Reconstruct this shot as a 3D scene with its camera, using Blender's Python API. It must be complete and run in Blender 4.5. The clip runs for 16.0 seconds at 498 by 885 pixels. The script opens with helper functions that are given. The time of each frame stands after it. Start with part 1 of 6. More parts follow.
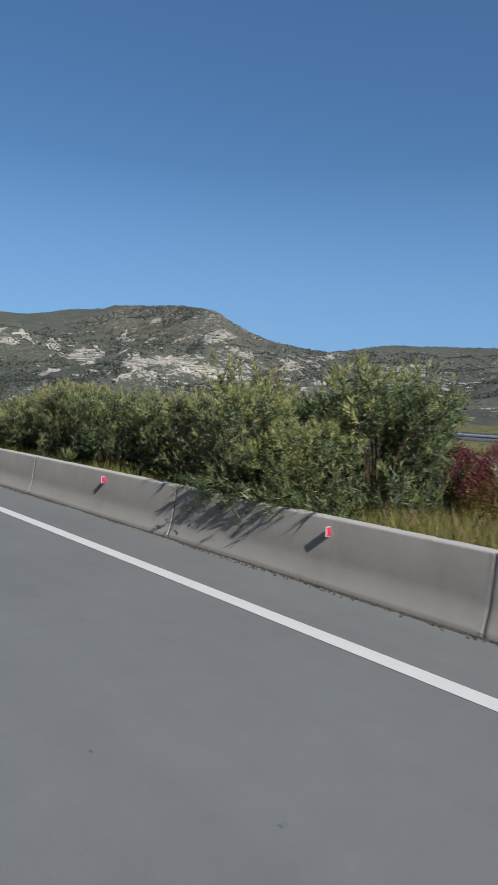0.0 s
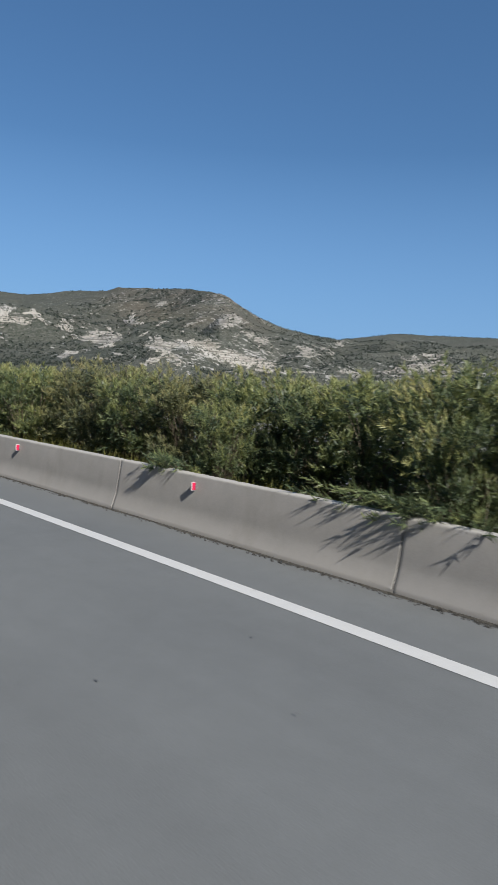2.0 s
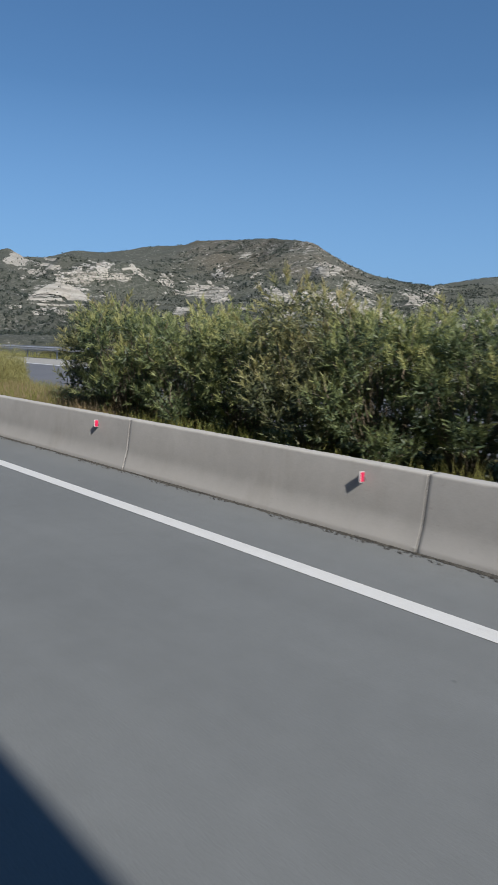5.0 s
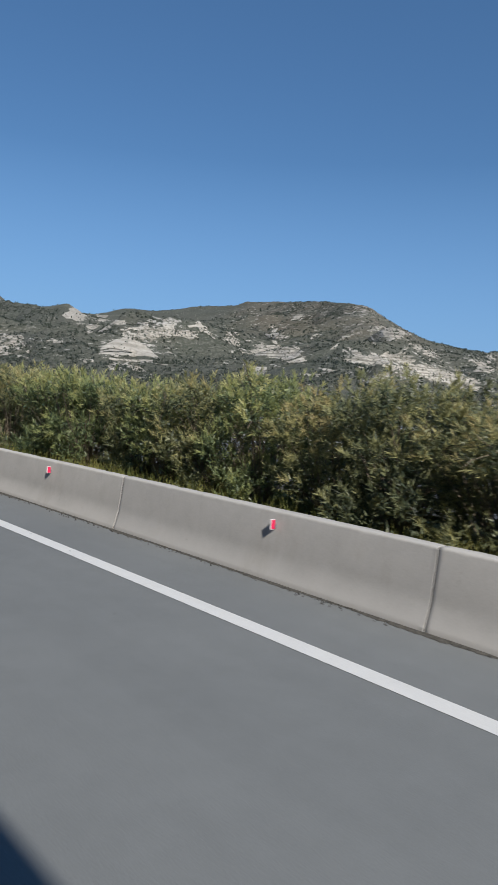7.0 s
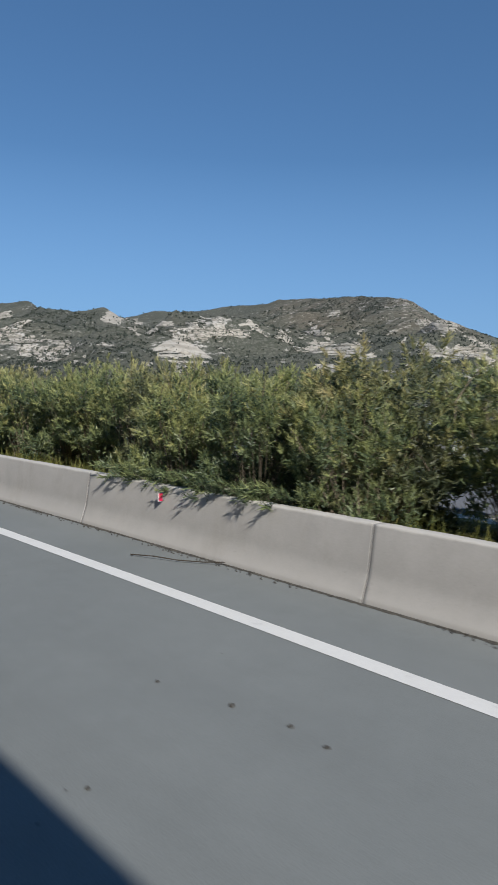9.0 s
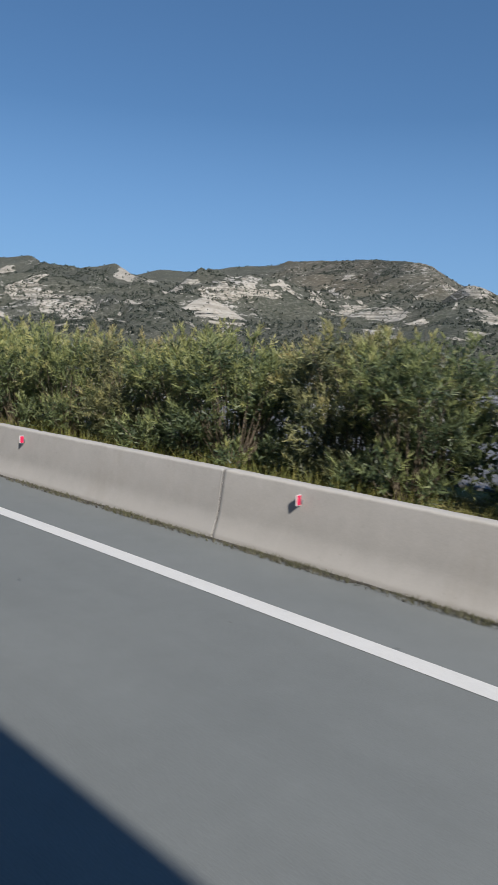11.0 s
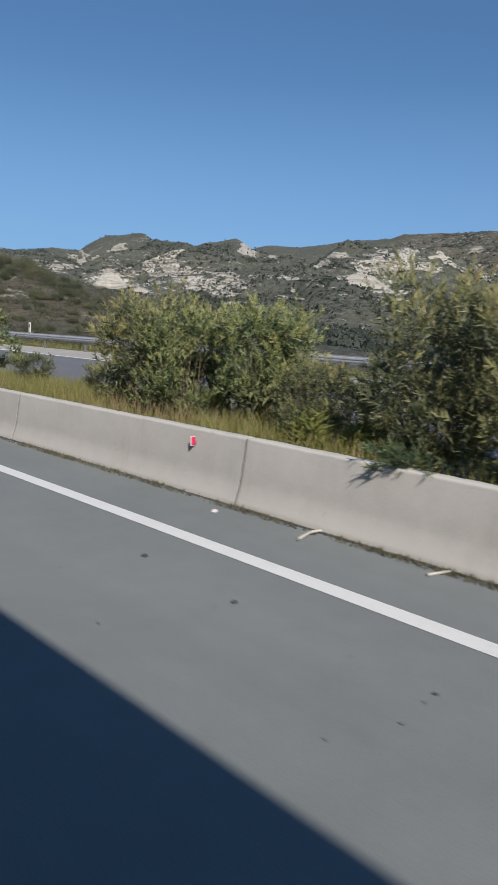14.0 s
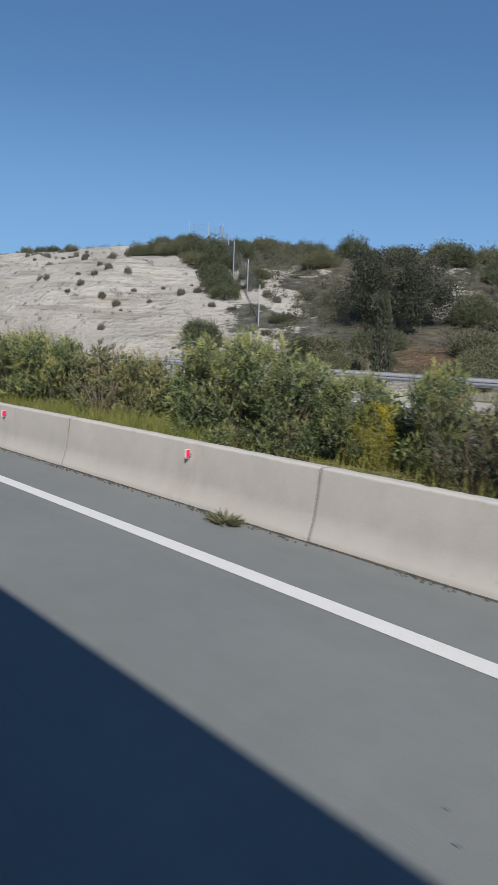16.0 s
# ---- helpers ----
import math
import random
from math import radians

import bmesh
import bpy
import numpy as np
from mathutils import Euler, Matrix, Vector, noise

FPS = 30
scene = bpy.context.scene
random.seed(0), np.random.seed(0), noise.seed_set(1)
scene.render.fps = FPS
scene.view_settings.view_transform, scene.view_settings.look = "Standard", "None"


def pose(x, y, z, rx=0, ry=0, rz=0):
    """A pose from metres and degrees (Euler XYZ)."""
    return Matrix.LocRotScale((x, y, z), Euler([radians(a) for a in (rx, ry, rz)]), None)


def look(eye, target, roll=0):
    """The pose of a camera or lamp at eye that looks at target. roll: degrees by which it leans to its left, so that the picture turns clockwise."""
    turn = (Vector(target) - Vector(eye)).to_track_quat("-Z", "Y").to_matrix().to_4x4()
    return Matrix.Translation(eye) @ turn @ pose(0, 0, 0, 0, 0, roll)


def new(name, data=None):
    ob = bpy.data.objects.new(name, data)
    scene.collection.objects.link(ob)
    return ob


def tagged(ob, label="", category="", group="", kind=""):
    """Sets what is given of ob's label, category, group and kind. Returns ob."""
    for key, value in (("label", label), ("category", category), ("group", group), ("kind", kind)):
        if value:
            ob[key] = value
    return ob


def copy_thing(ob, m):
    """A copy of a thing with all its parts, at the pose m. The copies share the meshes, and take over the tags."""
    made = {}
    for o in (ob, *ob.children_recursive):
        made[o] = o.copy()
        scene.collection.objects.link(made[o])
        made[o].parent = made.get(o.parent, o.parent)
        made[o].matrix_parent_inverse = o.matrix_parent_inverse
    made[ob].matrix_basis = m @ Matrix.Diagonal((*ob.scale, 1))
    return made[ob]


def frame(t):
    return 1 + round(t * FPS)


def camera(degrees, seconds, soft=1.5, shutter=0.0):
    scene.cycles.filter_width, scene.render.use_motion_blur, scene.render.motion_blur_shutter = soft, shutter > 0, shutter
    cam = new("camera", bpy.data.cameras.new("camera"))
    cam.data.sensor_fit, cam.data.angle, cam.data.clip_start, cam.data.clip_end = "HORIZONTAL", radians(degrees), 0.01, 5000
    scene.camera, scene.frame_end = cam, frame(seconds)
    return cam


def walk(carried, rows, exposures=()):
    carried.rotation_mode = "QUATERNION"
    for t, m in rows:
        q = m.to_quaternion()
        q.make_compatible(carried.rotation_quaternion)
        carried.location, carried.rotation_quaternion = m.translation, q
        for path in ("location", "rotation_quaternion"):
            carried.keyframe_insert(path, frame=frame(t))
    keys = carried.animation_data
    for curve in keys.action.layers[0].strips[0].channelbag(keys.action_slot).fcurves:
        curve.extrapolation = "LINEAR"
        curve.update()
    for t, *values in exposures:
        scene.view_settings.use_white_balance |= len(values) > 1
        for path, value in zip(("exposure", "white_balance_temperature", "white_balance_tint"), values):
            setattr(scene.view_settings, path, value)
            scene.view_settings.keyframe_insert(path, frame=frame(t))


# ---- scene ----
cam = camera(39.99, 16.0, soft=1.5, shutter=0.04)
PATH = [
    (0.0, pose(-6.379, 3.826, 2.360, 86.676, -2.110, -38.957)),
    (0.5, pose(-6.550, 18.609, 2.349, 84.909, -1.401, -40.289)),
    (1.0, pose(-7.073, 33.233, 2.335, 84.932, -2.444, -41.564)),
    (1.5, pose(-7.742, 47.916, 2.312, 88.223, -2.215, -42.608)),
    (2.0, pose(-8.711, 62.732, 2.278, 85.558, -3.127, -39.359)),
    (2.5, pose(-9.810, 77.466, 2.285, 84.419, -0.212, -39.798)),
    (3.0, pose(-11.130, 92.295, 2.286, 84.492, -0.543, -38.218)),
    (3.2, pose(-11.697, 98.232, 2.287, 83.115, -0.867, -38.085)),
    (3.5, pose(-12.583, 107.130, 2.289, 82.934, -0.914, -37.600)),
    (4.0, pose(-14.186, 121.952, 2.295, 82.472, -1.036, -36.359)),
    (4.5, pose(-15.978, 136.754, 2.303, 81.936, -1.177, -34.919)),
    (5.0, pose(-17.996, 151.530, 2.309, 81.474, -1.299, -33.678)),
    (5.3, pose(-19.335, 160.384, 2.310, 81.293, -1.346, -33.193)),
    (5.5, pose(-20.275, 166.268, 2.312, 84.549, 0.341, -32.827)),
    (6.0, pose(-22.746, 181.009, 2.325, 81.335, -2.682, -32.583)),
    (6.5, pose(-25.382, 196.053, 2.329, 84.743, -0.965, -30.330)),
    (7.0, pose(-28.315, 210.635, 2.314, 86.314, -3.190, -30.650)),
    (7.5, pose(-31.407, 225.153, 2.302, 86.564, -1.892, -30.666)),
    (8.0, pose(-34.760, 239.628, 2.297, 86.171, -1.949, -30.243)),
    (8.5, pose(-38.227, 253.878, 2.278, 87.108, -2.574, -29.115)),
    (9.0, pose(-41.934, 267.988, 2.266, 86.204, -1.432, -28.628)),
    (9.2, pose(-43.461, 273.620, 2.267, 85.402, -2.084, -29.120)),
    (9.5, pose(-45.798, 282.057, 2.269, 85.157, -2.171, -29.103)),
    (10.0, pose(-49.857, 296.070, 2.276, 84.531, -2.395, -29.059)),
    (10.5, pose(-54.119, 310.022, 2.284, 83.805, -2.655, -29.007)),
    (11.0, pose(-58.587, 323.908, 2.290, 83.179, -2.879, -28.963)),
    (11.3, pose(-61.352, 332.161, 2.292, 82.934, -2.966, -28.946)),
    (11.5, pose(-63.268, 337.721, 2.293, 82.958, -3.998, -28.628)),
    (12.0, pose(-68.327, 351.870, 2.288, 78.627, -5.727, -26.004)),
    (12.5, pose(-73.482, 365.702, 2.258, 77.022, -5.195, -23.271)),
    (13.0, pose(-79.099, 379.846, 2.250, 81.245, -3.661, -22.447)),
    (13.5, pose(-84.765, 393.493, 2.233, 81.038, -3.314, -22.417)),
    (14.0, pose(-90.728, 407.224, 2.230, 80.953, -2.966, -21.368)),
    (14.5, pose(-96.952, 421.056, 2.229, 81.556, -2.277, -20.279)),
    (15.0, pose(-103.450, 434.823, 2.230, 81.465, -2.350, -19.464)),
    (15.5, pose(-110.055, 448.153, 2.221, 82.709, -1.945, -17.979)),
    (16.0, pose(-117.098, 461.563, 2.241, 82.241, -2.254, -14.217)),
]
walk(cam, PATH, exposures=((0.0, 0.0, 6510, 10), (9.0, 0.0, 6530, 10), (11.5, 0.02, 6690, 11), (16.0, 0.02, 6690, 11)))

# ---- sky, sun ----
SUN_EL = radians(37.0)
SHADE_AZ = radians(7.0)          # shadows run this far east of +y
to_sun = Vector((-math.sin(SHADE_AZ) * math.cos(SUN_EL), -math.cos(SHADE_AZ) * math.cos(SUN_EL), math.sin(SUN_EL)))
world = bpy.data.worlds.new("sky")
scene.world = world
world.use_nodes = True
wn = world.node_tree
sky = wn.nodes.new("ShaderNodeTexSky")
sky.sky_type, sky.sun_disc = "NISHITA", False
sky.sun_elevation = SUN_EL
sky.sun_rotation = math.pi + SHADE_AZ
sky.air_density, sky.dust_density, sky.ozone_density = 1.0, 0.0, 5.0
deep = wn.nodes.new("ShaderNodeMix")
deep.data_type, deep.blend_type = "RGBA", "MULTIPLY"
deep.inputs[0].default_value, deep.inputs[7].default_value = 1.0, (0.805, 1.0, 1.105, 1.0)
wn.links.new(sky.outputs[0], deep.inputs[6])
haze = wn.nodes.new("ShaderNodeMix")
haze.data_type = "RGBA"
haze.inputs[0].default_value, haze.inputs[7].default_value = 0.22, (1.05, 2.82, 5.9, 1.0)
wn.links.new(deep.outputs[2], haze.inputs[6])
rise_of = wn.nodes.new("ShaderNodeSeparateXYZ")
wn.links.new(wn.nodes.new("ShaderNodeTexCoord").outputs["Generated"], rise_of.inputs[0])
low_air = wn.nodes.new("ShaderNodeMapRange")
wn.links.new(rise_of.outputs["Z"], low_air.inputs["Value"])
low_air.inputs["From Min"].default_value, low_air.inputs["From Max"].default_value = 0.05, 0.32
low_air.inputs["To Min"].default_value, low_air.inputs["To Max"].default_value = 0.75, 0.0
pale = wn.nodes.new("ShaderNodeMix")
pale.data_type = "RGBA"
pale.inputs[7].default_value = (2.35, 4.58, 8.45, 1.0)
wn.links.new(low_air.outputs[0], pale.inputs[0])
wn.links.new(haze.outputs[2], pale.inputs[6])
wn.links.new(pale.outputs[2], wn.nodes["Background"].inputs[0])
wn.nodes["Background"].inputs[1].default_value = 0.085
sun_data = bpy.data.lights.new("sun", "SUN")
sun_data.energy, sun_data.angle, sun_data.color = 4.7, radians(0.4), (1.0, 0.95, 0.87)
sun = new("sun", sun_data)
sun.matrix_world = look(to_sun * 100, (0, 0, 0))

# ---- the line of the road: s metres along the foot of the barrier, n metres to the left of travel ----
K1, K2, K3 = 0.0010488, -0.00065091, 0.00083848
STEP = 2.0
LINE_S = np.arange(-100, 700, STEP)
LINE_A = np.cumsum((K1 + K2 * (LINE_S / 450) + K3 * (LINE_S / 450) ** 2) * STEP)
LINE_A -= np.interp(0, LINE_S, LINE_A)
LINE_X = np.cumsum(-np.sin(LINE_A) * STEP)
LINE_X -= np.interp(0, LINE_S, LINE_X)
LINE_Y = np.cumsum(np.cos(LINE_A) * STEP)
LINE_Y -= np.interp(0, LINE_S, LINE_Y)


def at(s, n, z=0.0):
    a = np.interp(s, LINE_S, LINE_A)
    return Vector((np.interp(s, LINE_S, LINE_X) - n * math.cos(a), np.interp(s, LINE_S, LINE_Y) - n * math.sin(a), z))


def turn(s):
    return math.degrees(np.interp(s, LINE_S, LINE_A))


def stand(s, n, z=0.0, rz=0.0):
    """A pose at (s, n): local +y runs along the road, local +x to the right of travel."""
    p = at(s, n, z)
    return pose(p.x, p.y, p.z, 0, 0, turn(s) + rz)


# ---- materials ----
def material(name, build):
    m = bpy.data.materials.new(name)
    m.use_nodes = True
    build(m.node_tree, m.node_tree.nodes["Principled BSDF"])
    return m


def node(nt, kind, **values):
    n = nt.nodes.new(kind)
    for key, value in values.items():
        n.inputs[key.replace("_", " ")].default_value = value
    return n


def noise_of(nt, scale, detail=6.0, rough=0.6, vector=None):
    n = node(nt, "ShaderNodeTexNoise", Scale=scale, Detail=detail, Roughness=rough)
    if vector is None:
        vector = nt.nodes.new("ShaderNodeNewGeometry").outputs["Position"]
    nt.links.new(vector, n.inputs["Vector"])
    return n.outputs["Fac"]


def ramp(nt, fac, *stops):
    r = nt.nodes.new("ShaderNodeValToRGB")
    while len(r.color_ramp.elements) < len(stops):
        r.color_ramp.elements.new(0.5)
    for e, (at_, col) in zip(r.color_ramp.elements, stops):
        e.position, e.color = at_, (*col, 1) if len(col) == 3 else col
    nt.links.new(fac, r.inputs[0])
    return r.outputs[0]


def mix(nt, fac, a, b, mode="MIX"):
    m = nt.nodes.new("ShaderNodeMix")
    m.data_type, m.blend_type = "RGBA", mode
    for sock, value in ((m.inputs[0], fac), (m.inputs[6], a), (m.inputs[7], b)):
        if isinstance(value, (int, float)):
            sock.default_value = value
        elif isinstance(value, tuple):
            sock.default_value = (*value, 1)
        else:
            nt.links.new(value, sock)
    return m.outputs[2]


def bump(nt, bsdf, height, strength, distance):
    b = node(nt, "ShaderNodeBump", Strength=strength, Distance=distance)
    nt.links.new(height, b.inputs["Height"])
    nt.links.new(b.outputs[0], bsdf.inputs["Normal"])


def stretch(nt, sx, sy, sz, source="Object"):
    c = nt.nodes.new("ShaderNodeTexCoord")
    m = nt.nodes.new("ShaderNodeMapping")
    m.inputs["Scale"].default_value = (sx, sy, sz)
    nt.links.new(c.outputs[source], m.inputs[0])
    return m.outputs[0]


def simple(dark, light, scale, rough, relief=0.0, dist=0.01, metal=0.0, grain=8.0):
    def build(nt, b):
        a = noise_of(nt, scale)
        c = ramp(nt, a, (0.3, dark), (0.7, light))
        fine = noise_of(nt, scale * grain)
        c = mix(nt, 0.35, c, ramp(nt, fine, (0.3, tuple(v * 0.6 for v in dark)), (0.7, tuple(min(1, v * 1.2) for v in light))))
        nt.links.new(c, b.inputs["Base Color"])
        b.inputs["Roughness"].default_value = rough
        b.inputs["Metallic"].default_value = metal
        if relief:
            bump(nt, b, fine, relief, dist)
    return build


def asphalt_build(tint, worn):
    def build(nt, b):
        uv = nt.nodes.new("ShaderNodeUVMap").outputs[0]
        m = nt.nodes.new("ShaderNodeMapping")
        m.inputs["Scale"].default_value = (1.0, 0.06, 1.0)
        nt.links.new(uv, m.inputs[0])
        streak = noise_of(nt, 1.4, 5, 0.6, m.outputs[0])
        patches = noise_of(nt, 0.35, 3, 0.5)
        grain = noise_of(nt, 90, 3, 0.7)
        c = ramp(nt, streak, (0.25, tuple(v * 0.82 for v in tint)), (0.75, tuple(v * 1.15 for v in tint)))
        c = mix(nt, 0.4, c, ramp(nt, patches, (0.3, tuple(v * 0.72 for v in tint)), (0.7, worn)))
        blots = noise_of(nt, 2.6, 6, 0.7)
        c = mix(nt, 0.22, c, ramp(nt, blots, (0.3, tuple(v * 0.7 for v in tint)), (0.7, tuple(v * 1.25 for v in tint))))
        c = mix(nt, 0.3, c, ramp(nt, grain, (0.3, tuple(v * 0.45 for v in tint)), (0.7, tuple(v * 1.5 for v in tint))))
        nt.links.new(c, b.inputs["Base Color"])
        b.inputs["Roughness"].default_value = 0.9
        b.inputs["Specular IOR Level"].default_value = 0.2
        bump(nt, b, grain, 0.25, 0.004)
    return build


ASPHALT = material("asphalt", asphalt_build((0.199, 0.21, 0.212), (0.234, 0.242, 0.238)))
ASPHALT_NEW = material("asphalt_newer", asphalt_build((0.203, 0.22, 0.22), (0.246, 0.257, 0.25)))
ASPHALT_FAR = material("asphalt_far", asphalt_build((0.16, 0.165, 0.18), (0.21, 0.21, 0.21)))
SHOULDER = material("pale_shoulder", asphalt_build((0.40, 0.38, 0.34), (0.46, 0.44, 0.40)))


def paint_build(nt, b):
    wear = noise_of(nt, 3.0, 8, 0.75)
    grain = noise_of(nt, 60, 4, 0.7)
    c = ramp(nt, wear, (0.24, (0.42, 0.42, 0.41)), (0.38, (0.69, 0.69, 0.67)), (0.75, (0.76, 0.76, 0.74)))
    c = mix(nt, 0.2, c, ramp(nt, grain, (0.3, (0.5, 0.5, 0.48)), (0.6, (0.86, 0.86, 0.84))))
    nt.links.new(c, b.inputs["Base Color"])
    b.inputs["Roughness"].default_value = 0.6
    bump(nt, b, grain, 0.2, 0.003)


PAINT = material("road_paint", paint_build)


def concrete_build(nt, b):
    blot = noise_of(nt, 1.1, 6, 0.65)
    runs = noise_of(nt, 1.6, 5, 0.6, stretch(nt, 1.0, 1.6, 0.3))
    grain = noise_of(nt, 55, 5, 0.7)
    c = ramp(nt, blot, (0.25, (0.395, 0.387, 0.376)), (0.75, (0.468, 0.457, 0.443)))
    c = mix(nt, 0.16, c, ramp(nt, runs, (0.3, (0.31, 0.3, 0.28)), (0.62, (0.5, 0.48, 0.455))))
    cloud = noise_of(nt, 3.4, 6, 0.7)
    c = mix(nt, 0.3, c, ramp(nt, cloud, (0.32, (0.34, 0.322, 0.306)), (0.68, (0.52, 0.5, 0.48))))
    c = mix(nt, 0.2, c, ramp(nt, grain, (0.3, (0.2, 0.19, 0.17)), (0.7, (0.52, 0.5, 0.46))))
    rise = nt.nodes.new("ShaderNodeSeparateXYZ")
    nt.links.new(nt.nodes.new("ShaderNodeTexCoord").outputs["Object"], rise.inputs[0])
    # paler foot: dust, and the slope's extra light put into the colour
    low = nt.nodes.new("ShaderNodeMath")
    low.operation = "MULTIPLY_ADD"
    nt.links.new(noise_of(nt, 1.6, 6, 0.7), low.inputs[0])
    low.inputs[1].default_value = 0.35
    nt.links.new(rise.outputs["Z"], low.inputs[2])
    c = mix(nt, ramp(nt, low.outputs[0], (0.3, (0.55, 0.55, 0.55)), (0.52, (0, 0, 0))), c, (0.52, 0.503, 0.478))
    # paler top rim: weathering, and the sunlit edge put into the colour
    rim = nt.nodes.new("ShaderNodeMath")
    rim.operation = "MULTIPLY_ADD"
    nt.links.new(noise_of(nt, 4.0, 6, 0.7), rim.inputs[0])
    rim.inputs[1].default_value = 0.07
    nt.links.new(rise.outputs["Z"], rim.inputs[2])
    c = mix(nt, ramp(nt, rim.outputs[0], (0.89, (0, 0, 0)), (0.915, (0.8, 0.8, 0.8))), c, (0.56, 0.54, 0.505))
    pits = noise_of(nt, 11, 7, 0.75)
    c = mix(nt, ramp(nt, pits, (0.27, (0.55, 0.55, 0.55)), (0.37, (0, 0, 0))), c, (0.22, 0.205, 0.18))
    unit_tone = nt.nodes.new("ShaderNodeObjectInfo").outputs["Random"]
    c = mix(nt, 0.5, c, ramp(nt, unit_tone, (0.0, (0.82, 0.83, 0.85)), (1.0, (1.0, 0.985, 0.96))), "MULTIPLY")
    rust = noise_of(nt, 0.55, 7, 0.7, stretch(nt, 1.0, 1.5, 0.5, "Object"))
    c = mix(nt, ramp(nt, rust, (0.57, (0, 0, 0)), (0.76, (0.42, 0.42, 0.42))), c, (0.26, 0.225, 0.18))
    nt.links.new(c, b.inputs["Base Color"])
    b.inputs["Roughness"].default_value = 0.9
    bump(nt, b, grain, 0.3, 0.004)


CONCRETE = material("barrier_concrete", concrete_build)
# surface of the added wall, dark so that its shadow stays deep
SHADE_WALL = material("dark_shade_wall", simple((0.06, 0.058, 0.052), (0.14, 0.13, 0.115), 1.5, 0.95, 0.5, 0.03))
DIRT = material("gutter_dirt", simple((0.035, 0.033, 0.029), (0.14, 0.132, 0.115), 22, 1.0, 0.6, 0.02))


def ground_build(nt, b):
    big = noise_of(nt, 0.012, 6, 0.6)
    mid = noise_of(nt, 0.09, 6, 0.65)
    fine = noise_of(nt, 1.3, 6, 0.7)
    # scrub tones cooled to blue-grey: the hills' haze put into the base colour
    scrub = ramp(nt, mid, (0.3, (0.03, 0.046, 0.038)), (0.5, (0.068, 0.086, 0.076)), (0.72, (0.165, 0.17, 0.16)))
    scrub = mix(nt, 0.35, scrub, ramp(nt, big, (0.36, (0.036, 0.052, 0.042)), (0.64, (0.2, 0.18, 0.155))))
    speck = noise_of(nt, 0.24, 5, 0.75)
    scrub = mix(nt, 0.5, scrub, ramp(nt, speck, (0.4, (0.022, 0.032, 0.024)), (0.52, (0.09, 0.098, 0.08)), (0.64, (0.29, 0.272, 0.238))))
    scrub = mix(nt, 0.3, scrub, ramp(nt, fine, (0.35, (0.045, 0.052, 0.034)), (0.7, (0.23, 0.205, 0.155))))
    chalk = ramp(nt, noise_of(nt, 0.11, 7, 0.75), (0.25, (0.35, 0.33, 0.29)), (0.5, (0.49, 0.465, 0.42)), (0.7, (0.59, 0.565, 0.515)))
    strata = noise_of(nt, 1.0, 5, 0.6, stretch(nt, 0.12, 0.12, 1.7))
    dots = noise_of(nt, 0.16, 3, 0.6)
    cut = nt.nodes.new("ShaderNodeAttribute")
    cut.attribute_name = "cut"
    spots = mix(nt, cut.outputs["Fac"], ramp(nt, dots, (0.57, (0, 0, 0)), (0.62, (0.9, 0.9, 0.9))), ramp(nt, noise_of(nt, 1.1, 3, 0.6), (0.63, (0, 0, 0)), (0.7, (0.6, 0.6, 0.6))))
    chalk = mix(nt, spots, chalk, (0.06, 0.066, 0.048))
    chalk = mix(nt, ramp(nt, strata, (0.36, (0.75, 0.75, 0.75)), (0.46, (0, 0, 0))), chalk, (0.33, 0.305, 0.26))
    a = nt.nodes.new("ShaderNodeAttribute")
    a.attribute_name = "chalk"
    edge = nt.nodes.new("ShaderNodeMath")
    edge.operation = "ADD"
    nt.links.new(a.outputs["Fac"], edge.inputs[0])
    rough = nt.nodes.new("ShaderNodeMath")
    rough.operation = "MULTIPLY_ADD"
    nt.links.new(noise_of(nt, 1.0, 9, 0.8, stretch(nt, 0.05, 0.05, 0.16)), rough.inputs[0])
    rough.inputs[1].default_value, rough.inputs[2].default_value = 4.2, -2.1
    nt.links.new(rough.outputs[0], edge.inputs[1])
    fac = ramp(nt, edge.outputs[0], (0.47, (0, 0, 0)), (0.58, (1, 1, 1)))
    g = nt.nodes.new("ShaderNodeAttribute")
    g.attribute_name = "field"
    straw = ramp(nt, noise_of(nt, 0.2, 6, 0.7), (0.3, (0.12, 0.13, 0.04)), (0.7, (0.27, 0.24, 0.11)))
    c = mix(nt, g.outputs["Fac"], scrub, straw)
    c = mix(nt, fac, c, chalk)
    e = nt.nodes.new("ShaderNodeAttribute")
    e.attribute_name = "earth"
    c = mix(nt, e.outputs["Fac"], c, ramp(nt, fine, (0.3, (0.13, 0.08, 0.05)), (0.7, (0.28, 0.18, 0.11))))
    nt.links.new(c, b.inputs["Base Color"])
    b.inputs["Roughness"].default_value = 1.0
    b.inputs["Specular IOR Level"].default_value = 0.1
    relief = node(nt, "ShaderNodeMath")
    relief.operation = "MULTIPLY_ADD"
    nt.links.new(strata, relief.inputs[0])
    relief.inputs[1].default_value = 0.5
    nt.links.new(noise_of(nt, 0.22, 8, 0.72), relief.inputs[2])
    bump(nt, b, relief.outputs[0], 0.9, 1.8)


GROUND = material("scrubland", ground_build)


